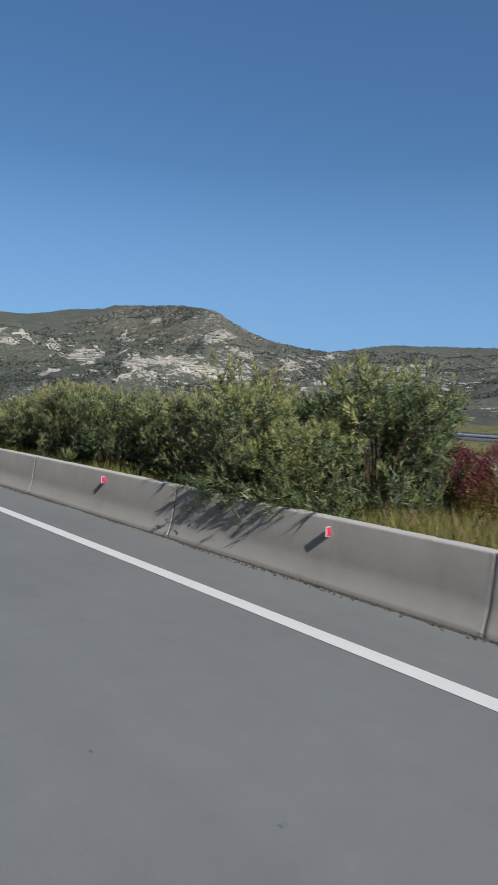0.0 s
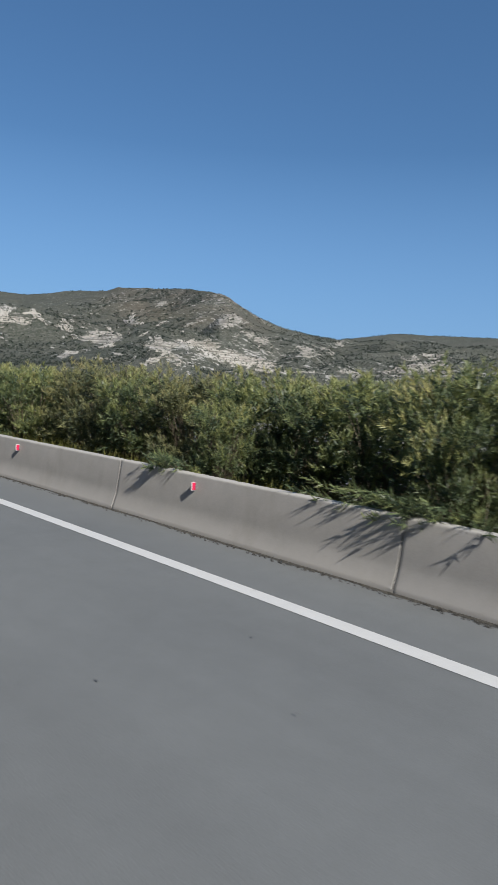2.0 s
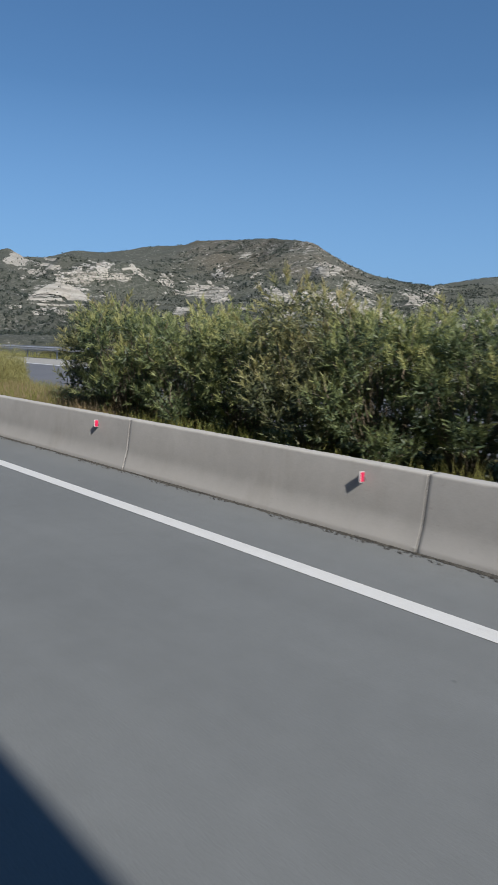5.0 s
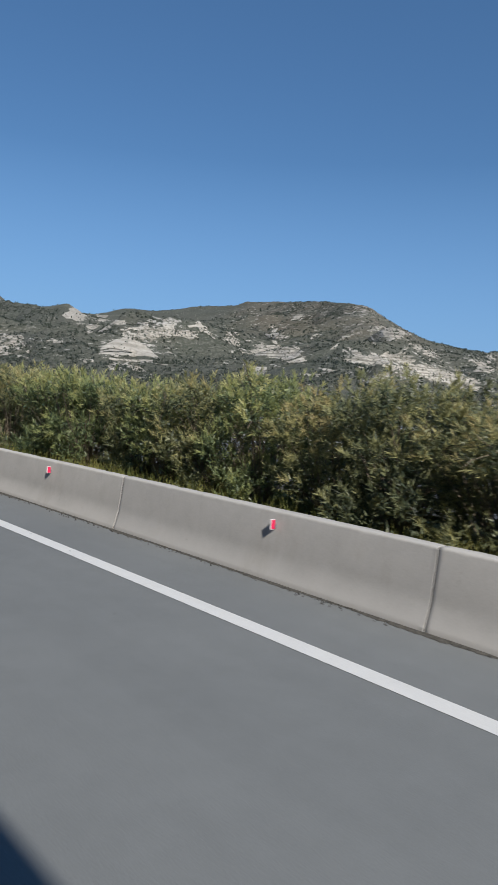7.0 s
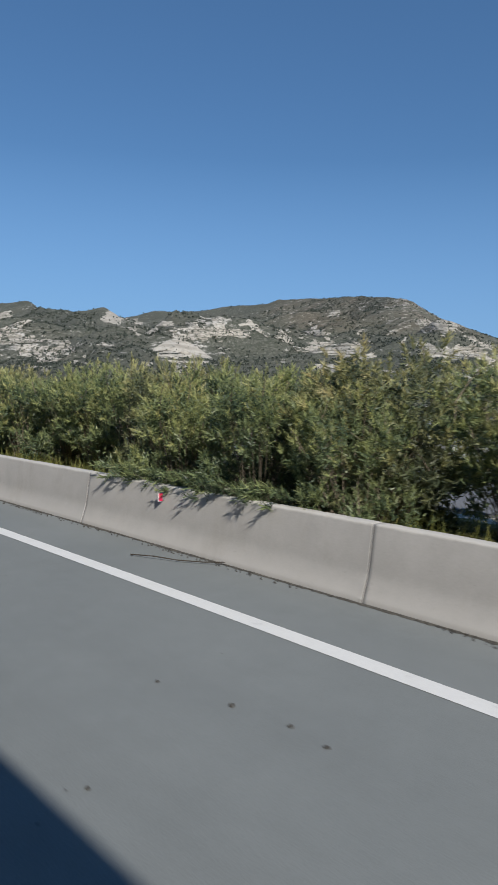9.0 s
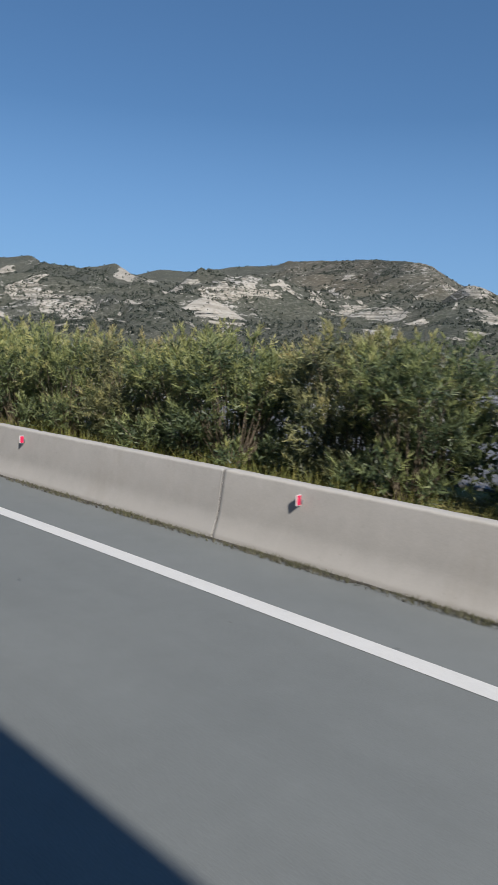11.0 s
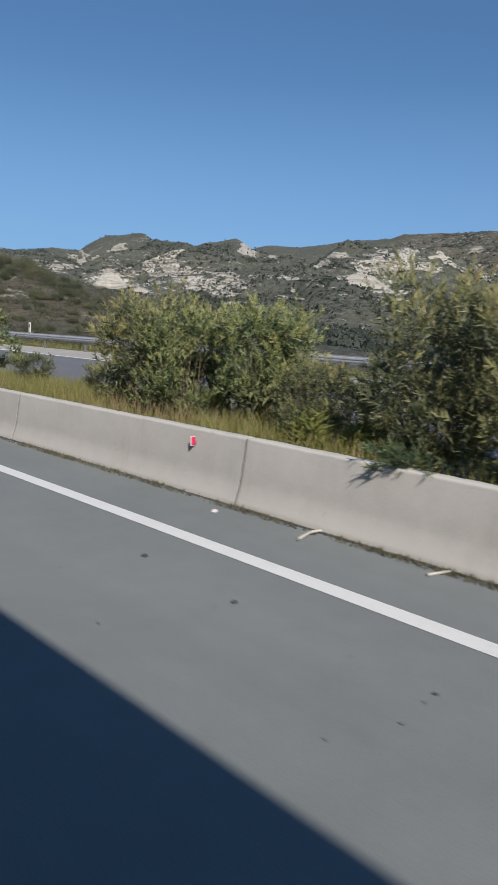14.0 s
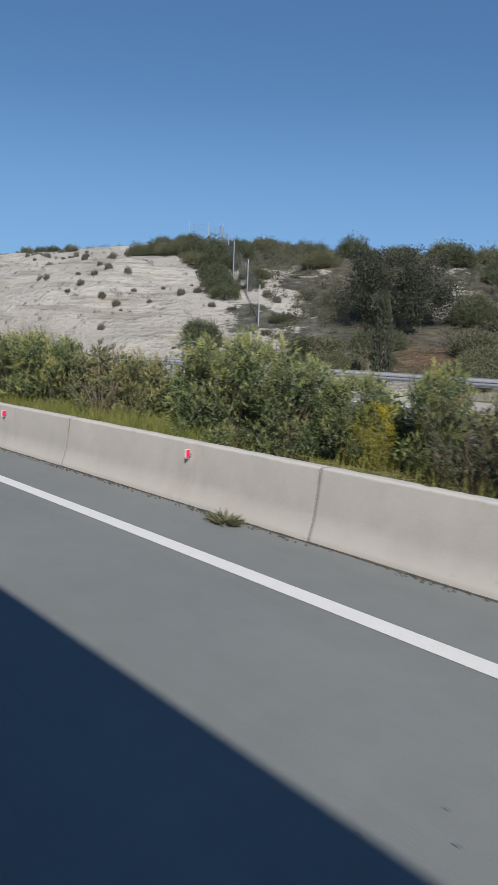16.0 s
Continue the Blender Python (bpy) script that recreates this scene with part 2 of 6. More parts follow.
def chalk_build(nt, b, grown=0.55, bedded=0.85):
    c = ramp(nt, noise_of(nt, 0.06, 7, 0.7), (0.28, (0.3, 0.275, 0.23)), (0.5, (0.45, 0.418, 0.362)), (0.72, (0.55, 0.515, 0.455)))
    beds = noise_of(nt, 1.0, 4, 0.6, stretch(nt, 0.02, 0.02, 0.42))
    c = mix(nt, ramp(nt, beds, (0.4, (bedded, bedded, bedded)), (0.52, (0, 0, 0))), c, (0.19, 0.178, 0.145))
    gullies = noise_of(nt, 1.0, 4, 0.65, stretch(nt, 0.22, 0.22, 0.03))
    c = mix(nt, ramp(nt, gullies, (0.34, (0.6, 0.6, 0.6)), (0.48, (0, 0, 0))), c, (0.21, 0.195, 0.16))
    tufts = noise_of(nt, 0.3, 3, 0.6)
    c = mix(nt, ramp(nt, tufts, (grown, (0, 0, 0)), (grown + 0.06, (0.85, 0.85, 0.85))), c, (0.085, 0.09, 0.07))
    nt.links.new(c, b.inputs["Base Color"])
    b.inputs["Roughness"].default_value = 1.0
    b.inputs["Specular IOR Level"].default_value = 0.1
    bump(nt, b, beds, 0.8, 1.2)


CHALK_FACE = material("bare_chalk", chalk_build)
CHALK_CLEAN = material("clean_chalk", lambda nt, b: chalk_build(nt, b, 0.66, 0.35))


def leaf_build(base, tip, gloss=0.45, young=0.0):
    def build(nt, b):
        geo = nt.nodes.new("ShaderNodeNewGeometry")
        info = nt.nodes.new("ShaderNodeObjectInfo")
        c = ramp(nt, geo.outputs["Random Per Island"], (0.0, base), (0.7, tuple((p + q) / 2 for p, q in zip(base, tip))), (1.0, tip))
        patch = noise_of(nt, 0.9, 3, 0.6)
        c = mix(nt, ramp(nt, patch, (0.35, (0, 0, 0)), (0.7, (0.6, 0.6, 0.6))), c, tip)
        c = mix(nt, 0.3, c, ramp(nt, info.outputs["Random"], (0.0, tuple(v * 0.7 for v in base)), (1.0, tip)))
        if young:
            z = nt.nodes.new("ShaderNodeSeparateXYZ")
            nt.links.new(nt.nodes.new("ShaderNodeTexCoord").outputs["Object"], z.inputs[0])
            up = nt.nodes.new("ShaderNodeMath")
            up.operation = "MULTIPLY_ADD"
            nt.links.new(patch, up.inputs[0])
            up.inputs[1].default_value = 1.6
            nt.links.new(z.outputs["Z"], up.inputs[2])
            top = nt.nodes.new("ShaderNodeMapRange")
            nt.links.new(up.outputs[0], top.inputs["Value"])
            top.inputs["From Min"].default_value, top.inputs["From Max"].default_value = 1.9, 3.8
            top.inputs["To Max"].default_value = young
            c = mix(nt, top.outputs[0], c, (0.4, 0.38, 0.105))
        nt.links.new(c, b.inputs["Base Color"])
        b.inputs["Roughness"].default_value = gloss
        out = nt.nodes["Material Output"]
        tr = nt.nodes.new("ShaderNodeBsdfTranslucent")
        nt.links.new(c, tr.inputs[0])
        ms = nt.nodes.new("ShaderNodeMixShader")
        ms.inputs[0].default_value = 0.34
        nt.links.new(b.outputs[0], ms.inputs[1])
        nt.links.new(tr.outputs[0], ms.inputs[2])
        nt.links.new(ms.outputs[0], out.inputs[0])
    return build


def oleander_build(shaded_c, mid_c, lit_c, tip_c, gloss=0.45):
    """Each shoot has a tone of its own: dark old leaves within, with shade put into their colour, to the young
    yellowish tips.
    """
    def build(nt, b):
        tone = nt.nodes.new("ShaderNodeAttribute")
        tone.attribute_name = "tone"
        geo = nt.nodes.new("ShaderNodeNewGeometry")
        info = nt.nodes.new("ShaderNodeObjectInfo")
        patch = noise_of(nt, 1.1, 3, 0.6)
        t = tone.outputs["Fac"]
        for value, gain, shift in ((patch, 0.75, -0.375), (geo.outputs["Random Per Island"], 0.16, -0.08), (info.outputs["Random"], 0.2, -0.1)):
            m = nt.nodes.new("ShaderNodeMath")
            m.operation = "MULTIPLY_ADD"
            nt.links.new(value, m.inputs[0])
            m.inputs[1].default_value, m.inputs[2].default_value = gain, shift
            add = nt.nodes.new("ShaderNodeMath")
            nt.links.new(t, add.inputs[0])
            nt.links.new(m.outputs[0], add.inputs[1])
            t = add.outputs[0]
        c = ramp(nt, t, (0.05, shaded_c), (0.38, mid_c), (0.68, lit_c), (0.95, tip_c))
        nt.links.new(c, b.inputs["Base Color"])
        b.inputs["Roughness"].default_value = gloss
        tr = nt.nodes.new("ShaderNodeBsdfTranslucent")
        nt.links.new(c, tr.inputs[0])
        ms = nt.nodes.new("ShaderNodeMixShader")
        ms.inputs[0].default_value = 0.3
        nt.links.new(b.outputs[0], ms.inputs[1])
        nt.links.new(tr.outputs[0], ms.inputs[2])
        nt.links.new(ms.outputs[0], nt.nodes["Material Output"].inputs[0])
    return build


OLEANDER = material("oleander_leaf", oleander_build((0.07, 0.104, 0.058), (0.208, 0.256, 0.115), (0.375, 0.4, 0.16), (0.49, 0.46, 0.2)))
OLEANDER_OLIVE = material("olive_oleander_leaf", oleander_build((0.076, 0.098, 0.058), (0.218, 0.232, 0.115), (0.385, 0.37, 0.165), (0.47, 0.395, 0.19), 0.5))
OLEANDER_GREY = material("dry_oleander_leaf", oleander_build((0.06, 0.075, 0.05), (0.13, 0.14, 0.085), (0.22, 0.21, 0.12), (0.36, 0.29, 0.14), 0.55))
BROOM = material("yellow_broom_bloom", leaf_build((0.38, 0.35, 0.03), (0.74, 0.6, 0.028), 0.7))
BROOM_DULL = material("dull_broom_twig", leaf_build((0.21, 0.215, 0.085), (0.46, 0.425, 0.18), 0.8))
BROOM_GREEN = material("broom_twig", leaf_build((0.15, 0.17, 0.045), (0.4, 0.37, 0.1), 0.7))
RED_LEAF = material("bougainvillea_bract", leaf_build((0.11, 0.032, 0.036), (0.27, 0.07, 0.085), 0.7))
STRAW = material("dry_straw", leaf_build((0.27, 0.2, 0.115), (0.45, 0.35, 0.21), 0.8))
GRASS = material("verge_grass", leaf_build((0.15, 0.175, 0.035), (0.4, 0.37, 0.12), 0.7))
GREEN_GRASS = material("green_verge_grass", leaf_build((0.12, 0.155, 0.04), (0.29, 0.305, 0.085), 0.7))
SCRUB = material("scrub_leaf", leaf_build((0.045, 0.065, 0.036), (0.17, 0.185, 0.105), 0.8))
SCRUB_OLIVE = material("olive_scrub_leaf", leaf_build((0.075, 0.085, 0.046), (0.23, 0.225, 0.13), 0.85))
# far scrub is cooler than the near: distance haze put into the leaf colour
SCRUB_FAR = material("far_scrub_leaf", leaf_build((0.032, 0.045, 0.034), (0.105, 0.12, 0.094), 0.9))
SCRUB_GREY = material("grey_scrub_leaf", leaf_build((0.1, 0.098, 0.075), (0.28, 0.265, 0.21), 0.9))
DARK_WOOD = material("dark_stick_bark", simple((0.02, 0.016, 0.012), (0.07, 0.055, 0.04), 20, 0.9))
MUD = material("dried_mud", simple((0.035, 0.033, 0.03), (0.08, 0.077, 0.07), 20, 0.95))
CHALK_STONE = material("pale_stone", simple((0.45, 0.42, 0.36), (0.65, 0.62, 0.55), 20, 0.95))
STAIN = material("oil_stain", simple((0.095, 0.099, 0.098), (0.155, 0.16, 0.158), 9, 0.85))
MORTAR = material("joint_mortar", simple((0.045, 0.043, 0.04), (0.15, 0.142, 0.13), 4, 0.95, 0.4, 0.004))
DARK_TREE = material("dark_tree_leaf", leaf_build((0.03, 0.04, 0.028), (0.125, 0.135, 0.09), 0.7))
BARK = material("twig_bark", simple((0.10, 0.075, 0.05), (0.24, 0.2, 0.15), 14, 0.9, 0.5, 0.01))
STEEL = material("galvanised_steel", simple((0.5, 0.51, 0.54), (0.66, 0.67, 0.7), 5, 0.4, 0.1, 0.002, 0.55))
STEEL_POST = material("weathered_post_steel", simple((0.2, 0.21, 0.22), (0.36, 0.37, 0.38), 8, 0.55, 0.1, 0.002, 0.6))
RED_PLASTIC = material("red_reflector", simple((0.62, 0.015, 0.07), (0.8, 0.03, 0.12), 30, 0.3))
WHITE_PLASTIC = material("white_reflector_frame", simple((0.6, 0.55, 0.55), (0.75, 0.7, 0.7), 30, 0.5))


# ---- mesh helpers ----
def mesh_of(name, verts, faces, mats, uvs=None, idx=None):
    me = bpy.data.meshes.new(name)
    me.from_pydata([tuple(v) for v in verts], [], faces)
    for m in mats:
        me.materials.append(m)
    if uvs is not None:
        layer = me.uv_layers.new(name="UVMap")
        loops = np.zeros(len(me.loops), dtype=np.int32)
        me.loops.foreach_get("vertex_index", loops)
        layer.data.foreach_set("uv", np.asarray(uvs, dtype=np.float32)[loops].ravel())
    if idx is not None:
        me.polygons.foreach_set("material_index", np.asarray(idx, dtype=np.int32))
    me.update()
    return me


def part(name, me, parent=None, label="", m=None):
    ob = new(name, me)
    if parent is not None:
        ob.parent = parent
    if m is not None:
        ob.matrix_basis = m
    if label:
        ob["label"] = label
    return ob


def strip(name, s0, s1, n_of, z_of, mats, step=2.0):
    """A ribbon along the road: n_of and z_of are lists of the ribbon's cross section from left to right."""
    ss = np.arange(s0, s1 + 0.01, step)
    verts, faces, uvs = [], [], []
    w = len(n_of)
    for i, s in enumerate(ss):
        for n, z in zip(n_of, z_of):
            verts.append(at(s, n, z))
            uvs.append((n, s))
        if i:
            for k in range(w - 1):
                a = (i - 1) * w + k
                faces.append((a, a + 1, a + w + 1, a + w))
    return mesh_of(name, verts, faces, mats, uvs)


# ---- the ground: one sheet from the verge to the far hills ----
HUB = Vector((0.0, 250.0, 0.0))
# azimuth, crest distance, crest elevation angle
FAR_CREST = np.array([(-60, 1500, 3.0), (-5, 2300, 5.0), (0.3, 2400, 5.25), (2.7, 2600, 5.6), (5.4, 2900, 5.7), (6.5, 3000, 6.45), (7.5, 3000, 6.95), (9.8, 2750, 7.2), (11, 2350, 6.75), (12.6, 2250, 6.7), (14, 2500, 6.45),
                      (16.1, 3000, 6.3), (17.6, 3200, 6.33), (19.8, 3200, 6.95), (22, 3100, 6.95), (24, 3000, 7.22), (26.8, 2900, 7.72), (29.2, 2760, 7.95), (29.9, 2750, 8.25), (32.5, 2600, 8.35)])
FAR_CREST = np.vstack([FAR_CREST, [(36, 2300, 8.45), (38.4, 2050, 8.5), (39.6, 1970, 8.4), (40.4, 1930, 8.15), (41.1, 1900, 7.65), (42, 1900, 7.1), (43, 1930, 6.5), (45, 2040, 5.65), (47.5, 2150, 5.0), (49.9, 2260, 4.75),
                                   (51, 2700, 4.95), (53.8, 2900, 5.4), (75, 3000, 5.3), (100, 2600, 4.5), (150, 2000, 3.0)]])
# the chalky knoll before the far crest, and the spur that runs down from the plateau
KNOLL_CREST = np.array([(-60, 1600, 0.5), (10.2, 1700, 4.5), (11.4, 1660, 6.1), (12.6, 1630, 6.7), (13.7, 1610, 6.85), (14.4, 1600, 7.1), (15.0, 1600, 7.2), (15.7, 1600, 6.75), (16.4, 1620, 6.35), (17.5, 1650, 6.25), (18.6, 1680, 6.1), (19.8, 1720, 5.5), (22, 1750, 2.0), (150, 1700, 0.5)])
SPUR_CREST = np.array([(-60, 1268, 0.5), (36, 1268, 3.0), (39, 1262, 4.6), (40.6, 1262, 5.9), (41.6, 1265, 6.62), (42.3, 1268, 6.72), (43.2, 1280, 6.42), (44.5, 1330, 5.85), (46.5, 1420, 5.15), (48.5, 1500, 4.75), (50.2, 1560, 4.2), (52, 1600, 3.2), (58, 1600, 2.4), (75, 1600, 1.5), (150, 1600, 0.5)])
RIDGES = ((FAR_CREST, 900.0), (KNOLL_CREST, 260.0), (SPUR_CREST, 260.0))


# nearer knolls: azimuth, distance, height, width
KNOLLS = [(22.4, 985, 68, 110), (8.6, 1080, 40, 120), (42.5, 655, 24, 120), (33.8, 885, 26, 95)]


def fbm(x, y, scale, octaves=5):
    v, a, f = 0.0, 1.0, 1.0 / scale
    for o in range(octaves):
        v += a * noise.noise((x * f, y * f, 7.3 * o))
        a *= 0.5
        f *= 2.03
    return v


def smooth(u):
    u = min(1.0, max(0.0, u))
    return u * u * (3 - 2 * u)


def land(x, y):
    """Height of the land right of the road."""
    dx, dy = x - HUB.x, y - HUB.y
    r, az = math.hypot(dx, dy), math.degrees(math.atan2(dx, dy))
    foot, z, rugged = 330.0, 0.0, 0.15
    for line, back in RIDGES:
        d, e = np.interp(az, line[:, 0], line[:, 1]), np.interp(az, line[:, 0], line[:, 2])
        crest = d * math.tan(radians(e))
        if r < d:
            u = max(0.0, (r - foot) / (d - foot))
            h = crest * (0.62 * u ** 1.15 + 0.38 * u ** 3)
            rough = smooth(u * 4) * (1 - 0.9 * smooth((u - 0.72) * 4))
        else:
            h, rough = crest * math.exp(-((r - d) / back) ** 2), 0.12
        if h > z:
            z, rugged = h, rough
    spur = 1 - abs(fbm(x, y, 420, 4)) * 2
    z += rugged * (34 * spur - 18 + 14 * fbm(x + 900, y, 130, 4))
    z += 1.2 * fbm(x, y, 60, 3) * smooth((r - 120) / 200)
    for a, d, h, w in KNOLLS:
        q = ((az - a) * 0.01745 * d / w) ** 2 + ((r - d) / (w * 1.25)) ** 2
        if q < 6:
            z += h * math.exp(-q * (1.0 if r < d else 1.6)) * (1 + 0.12 * fbm(x, y, 50, 3))
    return z


WALL_N = 9.0        # added unseen wall; its shadow on the carriageway stands for the vehicle's own


# top shaped so that the wall's shadow edge lies where the vehicle's would
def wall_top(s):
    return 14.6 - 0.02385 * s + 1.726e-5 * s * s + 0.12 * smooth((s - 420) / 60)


def near_hill(s, n, p):
    """The chalk hill that the cutting beyond the far carriageway lays open."""
    u = min(1.0, max(0.0, (-n - 17.0) / 28.0))
    top = np.interp(s, [455, 475, 488, 498, 510, 522, 536, 545, 560, 620, 800], [0, 0.3, 1.8, 5.6, 9.0, 10.7, 12.2, 13.3, 13.9, 14.5, 5])
    steep = np.interp(s, [500, 512, 518, 530], [1.25, 1.0, 0.65, 0.38])
    z = top * u ** steep * (1 - smooth((-n - 46) / 45))
    cut = smooth((s - 516) / 10) * smooth((-n - 17) / 3) * (1 - smooth((-n - 29) / 6))
    ledge = 0.3 * math.sin(z * 4.2 + 1.5 * fbm(p.x, p.y, 9, 2)) + 0.65 * fbm(p.x, p.y, 4, 4)
    return z + cut * ledge + 0.5 * fbm(p.x, p.y, 11, 3) * smooth((s - 470) / 30) * smooth(u * 4)


def mound(n):
    """The earth of the median, banked up behind the barrier."""
    return 0.46 * smooth((-n - 0.45) / 0.9) - 0.2 * smooth((-n - 3.2) / 1.6)


def height(s, n, p):
    if n > -0.56:
        z = -0.04
    elif n > -5.1:
        z = mound(n) + 0.05 * fbm(p.x, p.y, 3.0, 3)
    elif n > -16.0:
        z = 0.32 + (-n - 5.0) * 0.042 - 0.06
    else:
        hill = smooth((s - 450) / 45) * (1 - smooth((s - 700) / 300))
        z = 0.72 - 6.5 * smooth((-n - 17.0) / 30.0) * (1 - hill)
        z += land(p.x, p.y) * smooth((-n - 40.0) / 120.0)
        z += near_hill(s, n, p) + 0.25 * fbm(p.x, p.y, 7, 3) * smooth((-n - 16.5) / 3)
    # unseen ground behind the added wall, raised to its top
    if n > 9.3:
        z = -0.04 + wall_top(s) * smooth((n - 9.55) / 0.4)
    return z


def spread(a, b, first, growth, limit):
    out, step = [a], first
    sign = 1 if b > a else -1
    while (out[-1] - b) * sign < 0:
        out.append(out[-1] + sign * step)
        step = min(limit, step * growth)
    return out


def build_ground():
    ss = spread(-60, -1500, 6, 1.12, 120)[:0:-1] + list(np.arange(-60, 470, 5.0)) + list(np.arange(470, 590, 1.2)) + list(np.arange(590, 620, 5.0)) + spread(620, 2700, 5, 1.03, 8) + spread(2715, 4300, 15, 1.06, 60)
    nn = [900, 60, 10.2, 9.95, 9.75, 9.5, 9.2, 4.0, 0.0, -0.3, -0.55, -0.75, -1.0, -1.4, -2.0, -3.0, -4.2, -5.0, -5.3, -10, -15.8, -16.5] + spread(-17.2, -2300, 0.7, 1.035, 8) + spread(-2312, -4300, 12, 1.06, 60)
    verts, faces, chalk, field, earth, cut = [], [], [], [], [], []
    w = len(nn)
    for i, s in enumerate(ss):
        base_s = min(max(s, -60), 620)
        a = float(np.interp(base_s, LINE_S, LINE_A))
        o = at(base_s, 0) + float(s - base_s) * Vector((-math.sin(a), math.cos(a), 0))
        for n in nn:
            p = o + float(n) * Vector((-math.cos(a), -math.sin(a), 0))
            p.z = height(s, n, p)
            verts.append(p)
            c, f, e = cover(s, n, p)
            earth.append(e)
            cut.append(1.0 if 470 < s < 590 and -60 < n < -16 else 0.0)
            chalk.append(c)
            field.append(f)
        if i:
            for k in range(w - 1):
                q = (i - 1) * w + k
                faces.append((q, q + 1, q + w + 1, q + w))
    me = mesh_of("ground", verts, faces, [GROUND])
    for name, values in (("chalk", chalk), ("field", field), ("earth", earth), ("cut", cut)):
        me.attributes.new(name, "FLOAT", "POINT").data.foreach_set("value", values)
    me.polygons.foreach_set("use_smooth", [True] * len(me.polygons))
    return tagged(new("ground", me), "dry scrub-covered valley and hills with white chalk outcrops", "ground", kind="structure")


# chalk outcrops: azimuth and tilt seen from the hub, half width and half height in degrees, strength, distance
CHALK = [(16.0, 6.56, 0.99, 0.79, 0.95, 1647), (23.0, 6.16, 1.61, 0.58, 0.9, 882), (21.0, 5.52, 1.32, 0.18, 0.75, 858), (20.7, 5.04, 1.82, 0.18, 0.75, 846), (19.4, 4.08, 2.54, 0.59, 0.95, 716),
         (22.5, 3.95, 2.26, 0.42, 0.5, 655), (19.2, 2.71, 1.67, 0.28, 0.7, 601), (21.1, 1.62, 1.5, 0.19, 0.6, 479), (22.0, 0.94, 0.88, 0.41, 0.6, 453), (24.3, 0.41, 1.92, 0.57, 0.38, 419),
         (26.3, 6.18, 0.98, 0.5, 0.65, 1799), (27.0, 5.55, 0.58, 0.26, 0.65, 888), (28.4, 6.27, 0.7, 0.22, 0.5, 1855), (34.2, 7.06, 0.67, 0.28, 0.6, 1834)]
CHALK += [(32.8, 5.66, 0.84, 0.67, 0.6, 1569), (36.1, 5.95, 0.28, 0.34, 0.5, 1294), (31.9, 4.32, 2.47, 0.38, 0.9, 928), (29.3, 2.93, 2.1, 0.3, 0.58, 650), (32.5, 3.38, 0.6, 0.45, 0.55, 655),
         (41.2, 4.17, 2.95, 0.42, 0.9, 706), (44.4, 3.22, 2.49, 0.65, 0.72, 759), (41.8, 2.78, 1.08, 0.4, 0.75, 496), (43.9, 2.13, 1.76, 0.2, 0.75, 741), (42.2, 6.27, 1.69, 0.62, 0.58, 1307),
         (39.7, 5.98, 0.59, 0.24, 0.55, 740), (44.0, 5.02, 1.13, 0.2, 0.55, 1222), (47.6, 3.1, 1.74, 0.58, 0.5, 795), (50.8, 2.88, 2.03, 0.93, 0.48, 808)]
CHALK += [(54.7, 2.03, 2.01, 0.72, 0.55, 824), (49.0, 4.35, 2.25, 0.36, 0.5, 1312), (49.6, 4.39, 0.78, 0.31, 0.65, 1676), (36.4, 2.31, 1.53, 0.34, 0.42, 528), (35.4, 7.85, 5.85, 0.45, 0.36, 2073),
         (29.7, 7.35, 2.22, 0.78, 0.36, 2185), (50.5, 0.74, 2.4, 0.27, 0.34, 554), (15.6, 4.51, 0.65, 0.27, 0.5, 812), (9.9, 6.74, 0.93, 0.27, 0.5, 2239), (7.1, 4.19, 1.84, 1.18, 0.62, 864),
         (7.9, 6.15, 0.48, 0.37, 0.5, 2148), (9.9, 3.72, 1.05, 0.47, 0.55, 837), (11.1, 4.04, 0.79, 0.79, 0.36, 835), (14.5, 4.38, 0.58, 0.32, 0.5, 807)]
CHALK += [(18.0, 5.91, 2.4, 0.16, 0.55, 1759), (49.6, 4.09, 1.62, 0.53, 0.55, 1313), (50.0, 4.6, 1.0, 0.46, 0.55, 2024), (59.7, 2.62, 4.06, 0.75, 0.58, 1333), (58.2, 3.77, 2.54, 0.17, 0.55, 1997),
         (64.9, 4.01, 1.39, 0.39, 0.6, 2302), (65.5, 2.47, 1.71, 0.2, 0.55, 1365), (45.8, 4.71, 1.49, 0.59, 0.45, 1279), (3.8, 3.23, 2.29, 0.62, 1.0, 982), (6.4, 3.78, 2.46, 1.15, 0.66, 856),
         (9.5, 3.35, 1.64, 0.61, 0.55, 799), (7.1, 5.37, 0.53, 1.11, 0.6, 1814), (2.1, 4.0, 1.73, 0.39, 0.6, 1439), (60.6, 2.37, 4.49, 0.79, 0.55, 1164)]
CHALK += [(72.1, 0.22, 3.73, 0.29, 0.6, 536), (66.3, 2.09, 1.82, 0.26, 0.5, 1170), (66.0, 3.74, 1.01, 0.3, 0.5, 1803)]


def chalk_edge(n):
    """Where the bare chalk of the cutting gives way to scrub."""
    return 504 + 1.7 * (-n - 18)


